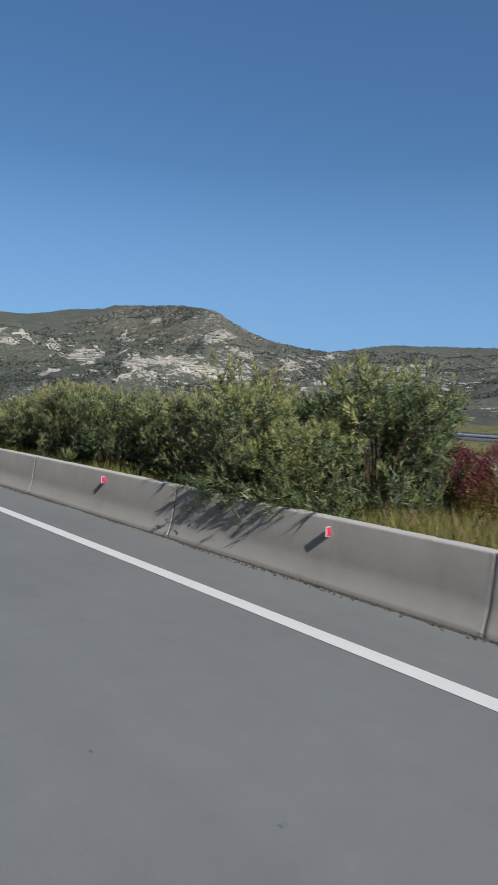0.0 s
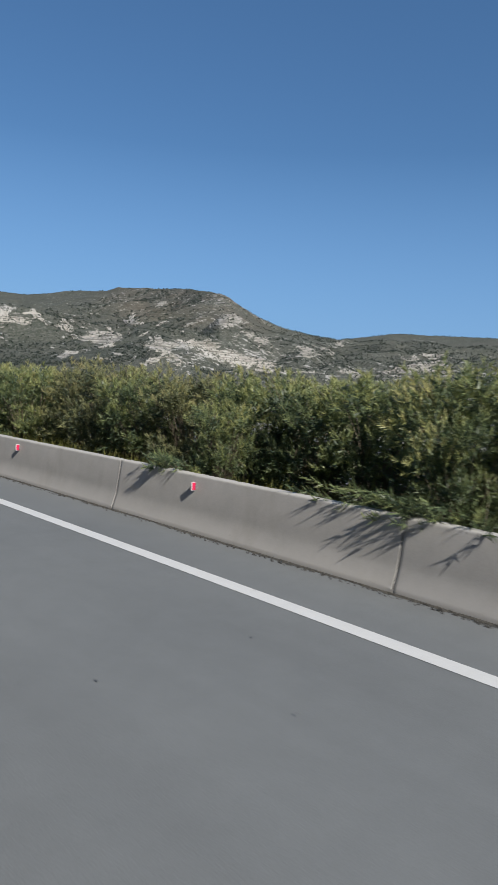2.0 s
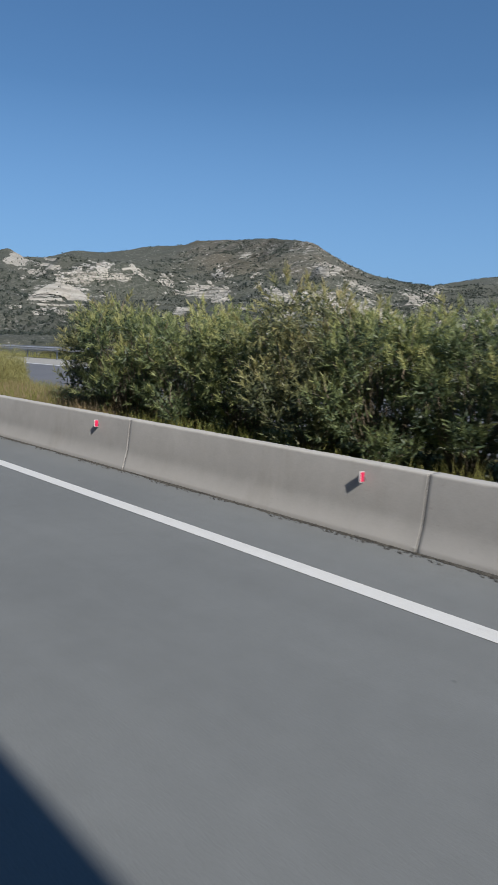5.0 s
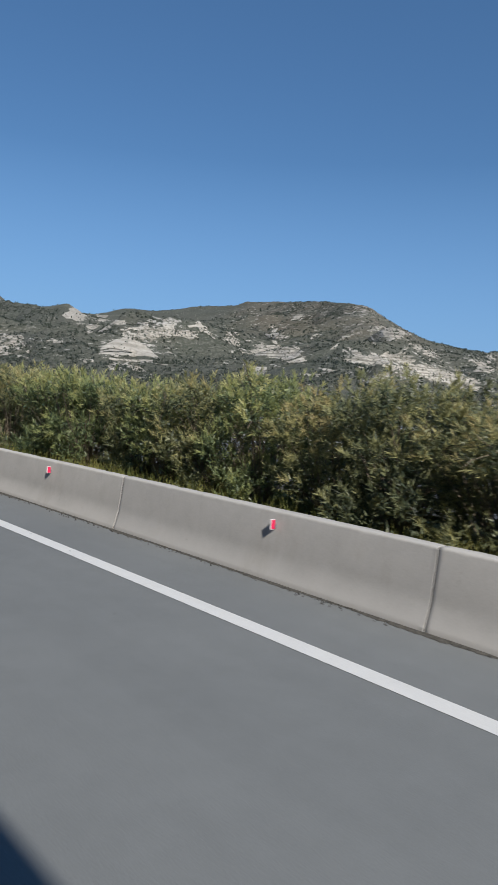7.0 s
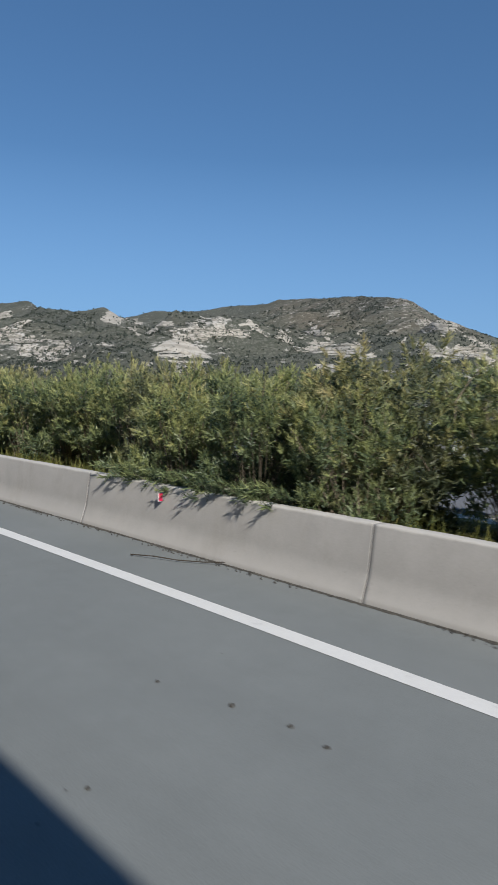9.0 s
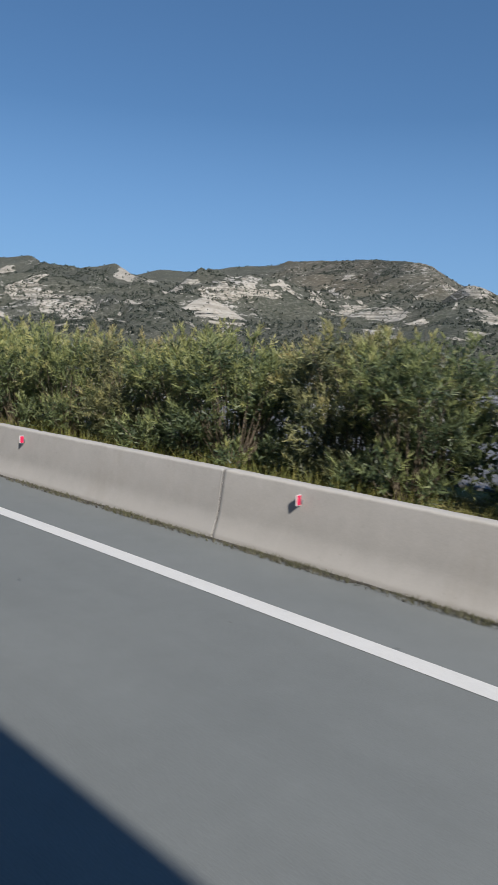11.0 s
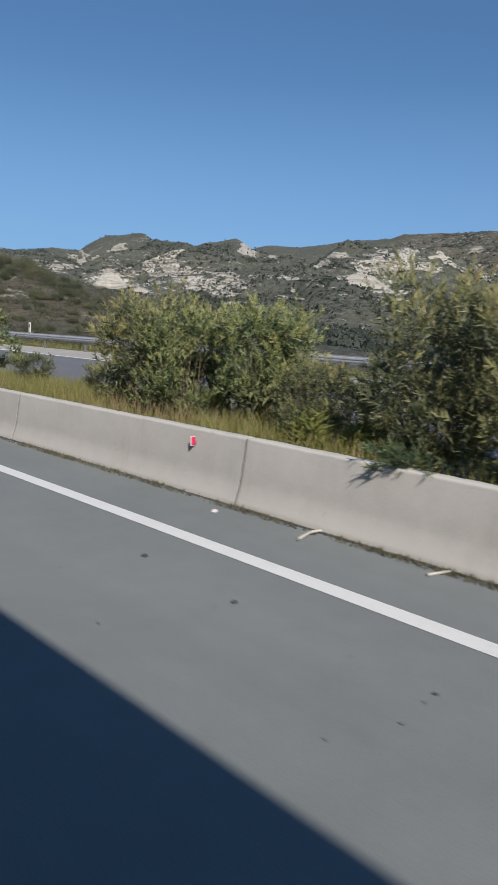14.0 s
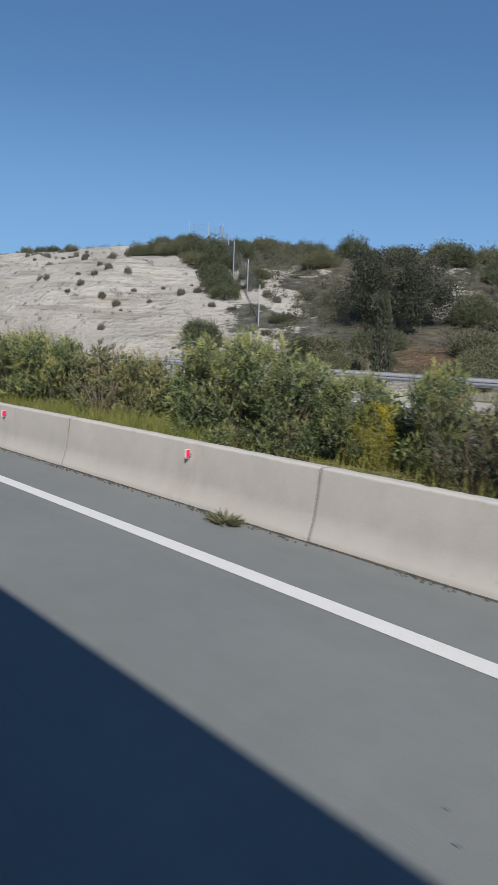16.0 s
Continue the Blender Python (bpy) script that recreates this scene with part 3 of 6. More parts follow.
def cover(s, n, p):
    if n > -17:
        return 0.0, (1.0 if n < -0.5 else 0.0), 0.0
    e = 0.0
    dx, dy = p.x - HUB.x, p.y - HUB.y
    r, az = math.hypot(dx, dy), math.atan2(dx, dy)
    c = 0.06 + 0.2 * fbm(p.x, p.y, 260, 3) * smooth((r - 350) / 300)
    tilt = math.degrees(math.atan2(p.z, r))
    az = math.degrees(az)
    if r > 400:
        az += 0.3 * fbm(p.x, p.y, 45, 3)
        tilt += 0.13 * fbm(p.x + 300, p.y, 38, 3)
    for a, e, w, h, k, d in CHALK:
        if abs(az - a) < 2.2 * w and abs(r - d) < 420:
            u = ((az - a) / w) ** 2 + ((tilt - e) / (1.1 * h)) ** 2
            if u < 4:
                c = max(c, (0.5 * k if k > 0.85 else 0.62 * k) * math.exp(-u * u * 0.5) + 0.08 * math.sin(p.z * 0.55 + 3 * fbm(p.x, p.y, 90, 2)))
    if s > 490 and n > -60:
        c = max(c, 1.2 * smooth((s - chalk_edge(n) + 3) / 6) * (1 - smooth((-n - 40) / 8)), 0.2 * smooth((-n - 18) / 4), 0.6 * smooth((s - chalk_edge(n) + 7) / 5), (0.64 + 0.35 * fbm(p.x, p.y, 5, 3)) * smooth((s - chalk_edge(n) + 13) / 5), 1.1 * math.exp(-((s - 503) / 1.3) ** 2 - ((n + 20) / 1.3) ** 2))
    c += 0.2 * smooth((tilt - 5.6) / 0.8) * smooth((az - 37) / 3) * (1 - smooth((az - 46) / 2)) if r > 900 else 0.0
    brow = smooth((tilt - 4.9) / 1.3) * smooth((az - 27) / 4) * (1 - smooth((az - 47) / 4)) if r > 900 else 0.0
    e = 0.12 * brow * (0.8 + 0.9 * fbm(p.x, p.y, 120, 4)) + 0.85 * math.exp(-((s - 500.6) / 3.2) ** 2 - ((n + 23.5) / 3.4) ** 2) * (0.7 + 0.6 * fbm(p.x, p.y, 4, 2))
    if 440 < s < 560 and n > -75:
        e += 0.17 * smooth((s - 445) / 15) * (1 - smooth((s - chalk_edge(n) + 14) / 5)) * (0.7 + fbm(p.x, p.y, 7, 3))
    e = min(1.0, e * 1.15)
    f = 0.85 * smooth((s - 50) / 30) * (1 - smooth((s - 190) / 40)) * smooth((-n - 90) / 30) * (1 - smooth((-n - 300) / 60))
    if -n < 24 and s < 508:
        f = max(f, 0.8 * (1 - smooth((-n - 17) / 6)))
    return c, f, max(0.0, e)


ground = build_ground()

# ---- roads ----
SEAM = 247.4
road = tagged(new("road", strip("road", -40.6, SEAM, [9.05, 8, 5, 2, -0.02], [0, 0, 0, 0, 0], [ASPHALT])), "grey asphalt motorway carriageway with a few dark stains", "road", kind="structure")
road_newer = tagged(new("road_newer", strip("road_newer", SEAM, 561.4, [9.05, 8, 5, 2, -0.02], [0, 0, 0, 0, 0], [ASPHALT_NEW])), "paler greenish-grey asphalt motorway carriageway", "road", kind="structure")
edge_line = tagged(new("edge_line", strip("edge_line", -40, 560, [1.345 + 0.11, 1.345 - 0.11], [0.005, 0.005], [PAINT])), "solid white painted edge line on the carriageway", "road marking", kind="structure")
far_z = lambda n: 0.32 + (-n - 5.0) * 0.042
far_road = tagged(new("far_road", strip("far_road", -40, 640, [-5.17, -5.2, -9, -12.55], [0.1, far_z(-5.2), far_z(-9), far_z(-12.55)], [ASPHALT_FAR])), "blue-grey asphalt of the opposite carriageway", "road", kind="structure")
far_shoulder = tagged(new("far_shoulder", strip("far_shoulder", -40, 640, [-12.55, -15.6], [far_z(-12.55) + 0.004, far_z(-15.6) + 0.004], [SHOULDER])), "pale gravelly shoulder of the opposite carriageway", "road", kind="structure")
far_line = tagged(new("far_line", strip("far_line", -40, 640, [-12.35, -12.55], [far_z(-12.35) + 0.006, far_z(-12.55) + 0.009], [PAINT])), "white edge line of the opposite carriageway", "road marking", kind="structure")

# the added wall, out of view, built only for its shadow
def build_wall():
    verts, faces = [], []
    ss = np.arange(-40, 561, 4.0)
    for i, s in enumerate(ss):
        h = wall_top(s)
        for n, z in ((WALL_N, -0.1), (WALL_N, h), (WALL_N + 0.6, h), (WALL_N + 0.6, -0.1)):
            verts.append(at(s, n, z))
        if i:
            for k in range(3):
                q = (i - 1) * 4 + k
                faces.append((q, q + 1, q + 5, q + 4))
    return mesh_of("wall_near", verts, faces, [SHADE_WALL])


tagged(new("wall_near", build_wall()), "tall dark unseen wall added to shade the carriageway", "wall", kind="structure")

# ---- concrete barrier, one unit between joints ----
HALF = [(0.0, -0.02), (0.0, 0.06), (-0.012, 0.085), (-0.072, 0.27), (-0.088, 0.33), (-0.098, 0.40), (-0.160, 0.865), (-0.168, 0.885), (-0.185, 0.8925)]
PROFILE = HALF + [(-0.51 - n, z) for n, z in reversed(HALF)]


def barrier_mesh(seed, length=5.982):
    """One cast unit: rounded ends, the upper edge worn and slightly chipped along its length."""
    verts, faces = [], []
    h, c, cuts = length / 2, 0.003, 60
    ys = [(-h, 0.988), (-h + c, 1.0)] + [(-h + c + (length - 2 * c) * (i + 0.5) / cuts, 1.0) for i in range(cuts)] + [(h - c, 1.0), (h, 0.988)]
    w = len(PROFILE)
    for y, k in ys:
        for j, (n, z) in enumerate(PROFILE):
            wear = 0.0
            if z > 0.88 and k == 1.0:
                wear = 0.004 * noise.noise((y * 2.1, seed, 0)) + 0.03 * max(0.0, noise.noise((y * 6.3, seed + 5, j % 3)) - 0.22)
            bow = 0.0025 * noise.noise((y * 0.8, z * 2.5, seed + 9.0)) if 0.1 < z < 0.88 else 0.0
            verts.append((0.255 + (-n - 0.255) * k + bow, y, z * (1 if k == 1 else 0.993) - wear))
    for i in range(1, len(ys)):
        for j in range(w - 1):
            a = (i - 1) * w + j
            faces.append((a, a + w, a + w + 1, a + 1))
    faces.append(tuple(range(w)))
    faces.append(tuple(reversed(range((len(ys) - 1) * w, len(ys) * w))))
    me = mesh_of("concrete_barrier", verts, faces, [CONCRETE])
    me.polygons.foreach_set("use_smooth", [2 * w - 2 <= i < len(faces) - w - 1 for i in range(len(me.polygons))])
    return me


def joint_s(k):
    return 7.673 + 6.0 * k - (0.468 if k > 20 else 0.0) + (0.296 if k > 50 else 0.0)


def seam_mesh():
    """Mortar between two units, set a little back from their faces."""
    verts = [(0.255 + (-n - 0.255) * 0.968, y, z * 0.99) for y in (-0.013, 0.013) for n, z in PROFILE]
    w = len(PROFILE)
    faces = [(j, j + w, j + w + 1, j + 1) for j in range(w - 1)] + [tuple(range(w)), tuple(reversed(range(w, 2 * w)))]
    return mesh_of("joint_seam", verts, faces, [MORTAR])


barrier_mes, seam_me = [barrier_mesh(3.7 * i) for i in range(4)], seam_mesh()
for k in range(-5, 88):
    a, b = joint_s(k), joint_s(k + 1)
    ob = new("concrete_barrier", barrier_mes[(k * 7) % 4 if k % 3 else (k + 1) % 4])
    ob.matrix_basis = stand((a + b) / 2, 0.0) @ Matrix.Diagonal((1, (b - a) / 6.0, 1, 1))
    part("joint_seam", seam_me, ob, "recessed grey mortar seam", pose(0, 2.999, 0))
    tagged(ob, "grey cast concrete median barrier unit with sloped foot", "barrier", "units of the median barrier")


def box_mesh(name, mats, sx, sy, sz, bev=0.0, cz=0.0):
    bm = bmesh.new()
    bmesh.ops.create_cube(bm, size=1.0, matrix=Matrix.Translation((0, 0, cz)) @ Matrix.Diagonal((sx, sy, sz, 1)))
    if bev:
        bmesh.ops.bevel(bm, geom=bm.edges[:], offset=bev, segments=1, affect="EDGES")
    me = bpy.data.meshes.new(name)
    bm.to_mesh(me)
    bm.free()
    for m in mats:
        me.materials.append(m)
    return me


# ---- reflectors on the barrier ----
plate_me = box_mesh("plate", [WHITE_PLASTIC], 0.085, 0.012, 0.135, 0.004)
lens_me = box_mesh("lens", [RED_PLASTIC], 0.066, 0.006, 0.116, 0.002)
bracket_me = box_mesh("bracket", [STEEL_POST], 0.03, 0.05, 0.05, 0.004)


def reflector():
    top = new("barrier_reflector", plate_me)
    part("lens", lens_me, top, "red reflective lens", pose(0.004, -0.008, 0))
    part("lens", lens_me, top, "red reflective lens", pose(0.004, 0.008, 0))
    part("bracket", bracket_me, top, "small steel bracket", pose(0.045, 0.0, -0.02))
    return tagged(top, "small red and white reflector plate fixed to the concrete barrier", "reflector", "reflectors along the barrier")


first = reflector()
first.matrix_basis = stand(10.008, -0.083, 0.722)
for k in range(-3, 80):
    s = 10.008 + 6.14925 * k + (0.4805 if k > 20 else 0) - (0.1923 if k > 50 else 0)
    if k == 0:
        continue
    copy_thing(first, stand(s, -0.083, 0.722))

# ---- steel guardrail beyond the far carriageway ----
RAIL_N, RAIL_TOP = -15.2, 1.60


def beam_mesh(length):
    prof = [(0.0, 0.0), (0.02, 0.02), (0.02, 0.05), (-0.06, 0.09), (-0.06, 0.13), (0.0, 0.155), (-0.06, 0.18), (-0.06, 0.22), (0.02, 0.26), (0.02, 0.29), (0.0, 0.31)]
    verts, faces = [], []
    w = len(prof)
    for y in (-length / 2, length / 2):
        for x, z in prof:
            verts.append((x, y, z))
        for x, z in prof:
            verts.append((x + 0.006, y, z))
    for j in range(w - 1):
        faces.append((j, j + 1, j + 1 + 2 * w, j + 2 * w))
        faces.append((j + w, j + 3 * w, j + 1 + 3 * w, j + 1 + w))
    return mesh_of("beam", verts, faces, [STEEL])


beam_me = beam_mesh(4.06)
post_me = box_mesh("post", [STEEL_POST], 0.06, 0.11, 0.98, 0.006, -0.18)
spacer_me = box_mesh("spacer", [STEEL_POST], 0.1, 0.07, 0.2, 0.006, 0.15)


def guardrail():
    top = new("guardrail", beam_me)
    part("post", post_me, top, "", pose(0.12, 0, 0.0))
    part("spacer", spacer_me, top, "", pose(0.05, 0, 0.0))
    return tagged(top, "galvanised steel guardrail section on a steel post", "guardrail", "guardrail of the far carriageway")


rail = guardrail()
rail.matrix_basis = stand(-30, RAIL_N, RAIL_TOP - 0.31)
for k in range(1, 168):
    copy_thing(rail, stand(-30 + 4.0 * k, RAIL_N, RAIL_TOP - 0.31))

# ---- plants ----
rng = np.random.default_rng(11)


def quads(name, centers, axes, sides, mats):
    """Kite-shaped leaves: from base to tip along axes, half width sides."""
    c, a, b = np.asarray(centers), np.asarray(axes), np.asarray(sides)
    v = np.stack([c, c + a * 0.45 + b, c + a, c + a * 0.45 - b], axis=1).reshape(-1, 3)
    n = len(c)
    me = bpy.data.meshes.new(name)
    me.vertices.add(4 * n)
    me.vertices.foreach_set("co", v.astype(np.float32).ravel())
    me.loops.add(4 * n)
    me.loops.foreach_set("vertex_index", np.arange(4 * n, dtype=np.int32))
    me.polygons.add(n)
    me.polygons.foreach_set("loop_start", np.arange(0, 4 * n, 4, dtype=np.int32))
    for m in mats:
        me.materials.append(m)
    me.update(calc_edges=True)
    me.validate()
    return me


def blades(name, centers, axes, sides, mats):
    """Narrow leaves, one triangle each."""
    c, a, b = np.asarray(centers), np.asarray(axes), np.asarray(sides)
    v = np.stack([c - b, c + b, c + a], axis=1).reshape(-1, 3)
    n = len(c)
    me = bpy.data.meshes.new(name)
    me.vertices.add(3 * n)
    me.vertices.foreach_set("co", v.astype(np.float32).ravel())
    me.loops.add(3 * n)
    me.loops.foreach_set("vertex_index", np.arange(3 * n, dtype=np.int32))
    me.polygons.add(n)
    me.polygons.foreach_set("loop_start", np.arange(0, 3 * n, 3, dtype=np.int32))
    for m in mats:
        me.materials.append(m)
    me.update(calc_edges=True)
    me.validate()
    return me


def unit(v):
    return v / np.maximum(np.linalg.norm(v, axis=-1, keepdims=True), 1e-6)


def stems_mesh(name, starts, ends, thick, mats, bends=0.15):
    verts, faces = [], []
    for p, q in zip(starts, ends):
        m = (p + q) / 2 + rng.normal(0, bends, 3) * 0.3 + np.array([0, 0, 0.08]) * np.linalg.norm(q - p)
        base = len(verts)
        for w, r in ((p, thick), (m, thick * 0.7), (q, thick * 0.25)):
            for k in range(3):
                t = k * 2.094
                verts.append((w[0] + r * math.cos(t), w[1] + r * math.sin(t), w[2]))
        for i in (0, 3):
            for k in range(3):
                a, b = base + i + k, base + i + (k + 1) % 3
                faces.append((a, b, b + 3, a + 3))
    return mesh_of(name, verts, faces, mats)


def bush_meshes(shoots, per, radius, tall, leaf, width, mats, lift=0.55, droop=0.0, stem=0.012):
    th = rng.uniform(0, 2 * np.pi, shoots)
    el = np.arcsin(rng.uniform(0.0, 1.0, shoots) ** 0.9)
    fill = rng.uniform(0.35, 1.0, shoots) ** 0.45
    lump = 1 + 0.16 * np.sin(3 * th + 1.3) * np.cos(2.2 * el) + rng.normal(0, 0.045, shoots)
    end = np.stack([np.cos(th) * np.cos(el) ** 0.7 * radius * fill * lump, np.sin(th) * np.cos(el) ** 0.7 * radius * fill * lump, 0.18 + np.sin(el) * (tall - 0.2) * fill * lump], 1)
    end[:, 2] = np.maximum(end[:, 2], 0.12)
    start = np.stack([np.cos(th) * 0.28 * rng.uniform(0, 1, shoots) * radius, np.sin(th) * 0.28 * rng.uniform(0, 1, shoots) * radius, np.zeros(shoots)], 1)
    axis = unit(unit(end - start) + np.array([0, 0, lift]))
    reach = np.linalg.norm(end - start, axis=1)
    cs, ax, sd = [], [], []
    for j in range(per):
        back = rng.uniform(0, 0.42, shoots) * np.minimum(reach, 1.4)
        pos = end - axis * back[:, None] + rng.normal(0, 0.035, (shoots, 3))
        side = unit(np.cross(axis, rng.normal(0, 1, (shoots, 3))))
        out = unit(axis * rng.uniform(0.25, 1.0, (shoots, 1)) + side * 0.75 - np.array([0, 0, droop]))
        ln = leaf * rng.uniform(0.65, 1.2, (shoots, 1))
        cs.append(pos)
        ax.append(out * ln)
        sd.append(unit(np.cross(out, rng.normal(0, 1, (shoots, 3)))) * width * rng.uniform(0.7, 1.2, (shoots, 1)))
    foliage = blades("foliage", np.concatenate(cs), np.concatenate(ax), np.concatenate(sd), mats)
    pick = rng.choice(shoots, min(shoots, 26), replace=False)
    stems = stems_mesh("stems", start[pick], end[pick], stem, [BARK])
    return stems, foliage


def oleander_meshes(mat, clumps=32, per=17, heart=140, leaves=18, thick=0.013, radius=1.42, tall=2.75):
    """Stems fanning from the base to leafy clumps; each clump bears upright plumes of narrow leaves set in whorls."""
    th = np.arange(clumps) * 2.399 + rng.uniform(0, 6.28)
    u = (np.arange(clumps) + 0.5) / clumps
    r = radius * (0.12 + 0.62 * u ** 0.5) * rng.uniform(0.82, 1.12, clumps)
    crown = (tall - 0.55) * (1 - 0.25 * (r / radius) ** 2)
    order = np.arange(clumps) % 3
    z = np.where(order == 0, rng.uniform(0.3, 1.05, clumps), rng.uniform(0.42, 0.85, clumps) * crown)
    z = np.where(order == 1, crown * rng.uniform(0.84, 1.02, clumps), z)
    mid = np.stack([r * np.cos(th), r * np.sin(th), z], 1)
    size = rng.uniform(0.34, 0.56, clumps)
    k = clumps * per
    own = np.repeat(np.arange(clumps), per)
    d = unit(rng.normal(0, 1, (k, 3)) + np.array([0, 0, 0.45]))
    end = mid[own] + d * size[own][:, None] * np.array([1, 1, 1.1]) * rng.uniform(0.55, 1.08, (k, 1))
    out = mid[own] * np.array([1, 1, 0]) / radius
    axis = unit(d * 0.85 + np.array([0, 0, 0.62]) + out * 0.4 + rng.normal(0, 0.2, (k, 3)))
    tall_one = (rng.uniform(0, 1, k) < 0.06) & (z[own] > crown[own] * 0.75)
    end = end + axis * (tall_one * rng.uniform(0.05, 0.2, k))[:, None]
    end[:, 2] = np.clip(end[:, 2], 0.12, tall + 0.12)
    length = rng.uniform(0.14, 0.3, k)
    # darker low down, lighter at the top: the hedge's shading put into leaf tone
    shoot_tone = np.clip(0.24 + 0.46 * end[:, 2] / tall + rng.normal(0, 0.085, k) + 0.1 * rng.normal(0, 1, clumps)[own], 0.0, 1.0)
    cs, ax, sd, tone = [], [], [], []
    for q in range(leaves):
        f = ((q // 3) * 3 / leaves) * 0.9 + rng.uniform(0, 0.1, k)
        side = unit(np.cross(axis, rng.normal(0, 1, (k, 3))))
        spread_out = (0.62 + 0.75 * f)[:, None] * rng.uniform(0.75, 1.2, (k, 1))
        way = unit(axis + side * spread_out + np.array([0, 0, 0.1]))
        cs.append(end - axis * (f * length)[:, None])
        ax.append(way * rng.uniform(0.085, 0.15, (k, 1)))
        sd.append(unit(np.cross(way, rng.normal(0, 1, (k, 3)))) * rng.uniform(0.008, 0.0125, (k, 1)))
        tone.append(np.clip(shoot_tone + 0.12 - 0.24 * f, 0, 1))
    h = clumps * heart
    own = np.repeat(np.arange(clumps), heart)
    d = unit(rng.normal(0, 1, (h, 3)))
    cs.append(mid[own] + d * size[own][:, None] * rng.uniform(0.05, 0.8, (h, 1)))
    ax.append(unit(rng.normal(0, 1, (h, 3)) + np.array([0, 0, 0.5])) * rng.uniform(0.085, 0.15, (h, 1)))
    sd.append(unit(np.cross(ax[-1], rng.normal(0, 1, (h, 3)))) * rng.uniform(0.012, 0.018, (h, 1)))
    # inner leaves kept dark: shade inside the bush put into their tone
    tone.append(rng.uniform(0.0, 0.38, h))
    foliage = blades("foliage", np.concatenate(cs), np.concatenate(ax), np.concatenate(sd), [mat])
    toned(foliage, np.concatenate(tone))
    foot = np.stack([0.2 * np.cos(th), 0.2 * np.sin(th), np.zeros(clumps)], 1) * rng.uniform(0.2, 1.3, (clumps, 1))
    pick = rng.choice(k, 46, replace=False)
    starts = np.concatenate([foot, foot, mid[pick // per]])
    ends = np.concatenate([mid, mid + rng.normal(0, 0.22, mid.shape) + np.array([0, 0, 0.2]), end[pick]])
    return stems_mesh("stems", starts, ends, thick, [BARK]), foliage


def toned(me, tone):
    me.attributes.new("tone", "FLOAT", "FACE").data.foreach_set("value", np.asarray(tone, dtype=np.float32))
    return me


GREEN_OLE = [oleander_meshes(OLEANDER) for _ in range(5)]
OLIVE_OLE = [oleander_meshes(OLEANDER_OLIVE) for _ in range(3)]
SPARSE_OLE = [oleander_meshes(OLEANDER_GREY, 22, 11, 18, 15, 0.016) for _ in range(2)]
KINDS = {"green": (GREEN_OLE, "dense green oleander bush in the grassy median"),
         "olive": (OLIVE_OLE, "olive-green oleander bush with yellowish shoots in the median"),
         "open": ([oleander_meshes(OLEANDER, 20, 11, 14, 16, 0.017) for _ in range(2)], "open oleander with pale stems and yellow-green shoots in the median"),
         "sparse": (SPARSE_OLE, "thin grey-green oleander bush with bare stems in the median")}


def bush(kind_meshes, name, label, category, group, m):
    top = new(name, kind_meshes[0])
    part("foliage", kind_meshes[1], top)
    top.matrix_basis = m
    return tagged(top, label, category, group)


# stretches of the median without oleander
BARE = [(0.0, 10.3), (29.0, 31.2), (52.7, 54.1), (94.7, 98.4), (168.6, 184.9), (190.9, 193.7), (237.6, 239.2), (250.1, 251.6), (367.9, 368.6), (398.1, 401.6), (416.6, 419.8), (427.0, 429.3), (434.4, 440.9), (472.6, 473.8)]
# height of the hedge's top along the road
TOPS = [(9, 3.3), (13, 3.2), (17, 2.7), (24, 2.85), (25.6, 2.15), (30.3, 1.95), (32, 2.45), (36, 2.65), (45, 2.6), (51, 2.95), (64, 2.9), (79, 2.8), (88, 2.6), (91.5, 2.9), (94, 2.35), (98.5, 2.5), (101, 3.25), (103, 2.65), (106, 2.2), (111, 2.65),
        (187, 3.4), (191, 3.45), (198, 2.9), (204.5, 2.6), (206.4, 2.95), (207.4, 3.25), (208.7, 3.0), (210.5, 2.7), (215, 2.7), (229, 3.0), (243, 2.8), (249, 2.65), (257, 3.0), (264, 2.87), (271, 3.05), (280, 3.15), (287, 3.0), (348, 3.0),
        (349.6, 3.05), (350.8, 3.3), (352.3, 2.7), (358, 2.75), (364.5, 3.1), (365.6, 3.4), (367.3, 2.9), (368.2, 2.6), (369.4, 3.0), (371.1, 3.35), (373, 3.1), (375.5, 2.75), (384, 2.7), (397, 3.05), (405, 3.0), (413, 2.7), (421, 2.8), (426, 3.25), (431, 3.0), (449, 3.1), (464, 2.85), (472, 2.95), (475, 2.45), (488, 2.35), (498, 2.5)]
OVERHANG = [(393, 398.9), (479, 481)]
BED = 0.40


def oleander(s, n, top, kind, wide=1.0):
    meshes, label = KINDS[kind]
    k = (top - BED) / 2.62
    m = stand(s, n, BED, rng.uniform(0, 360)) @ Matrix.Diagonal((wide, wide, k, 1))
    return bush(meshes[int(rng.integers(len(meshes)))], "oleander_bush", label, "bush", kind + " oleanders of the median", m)


# stretches where grass grows in front of the bushes
SETBACK = [(28.5, 33), (107, 113.5), (234.8, 239.5), (258.6, 262.2), (351.6, 366), (379, 384.5), (401, 409), (418, 421.5), (428.5, 434), (462, 470)]
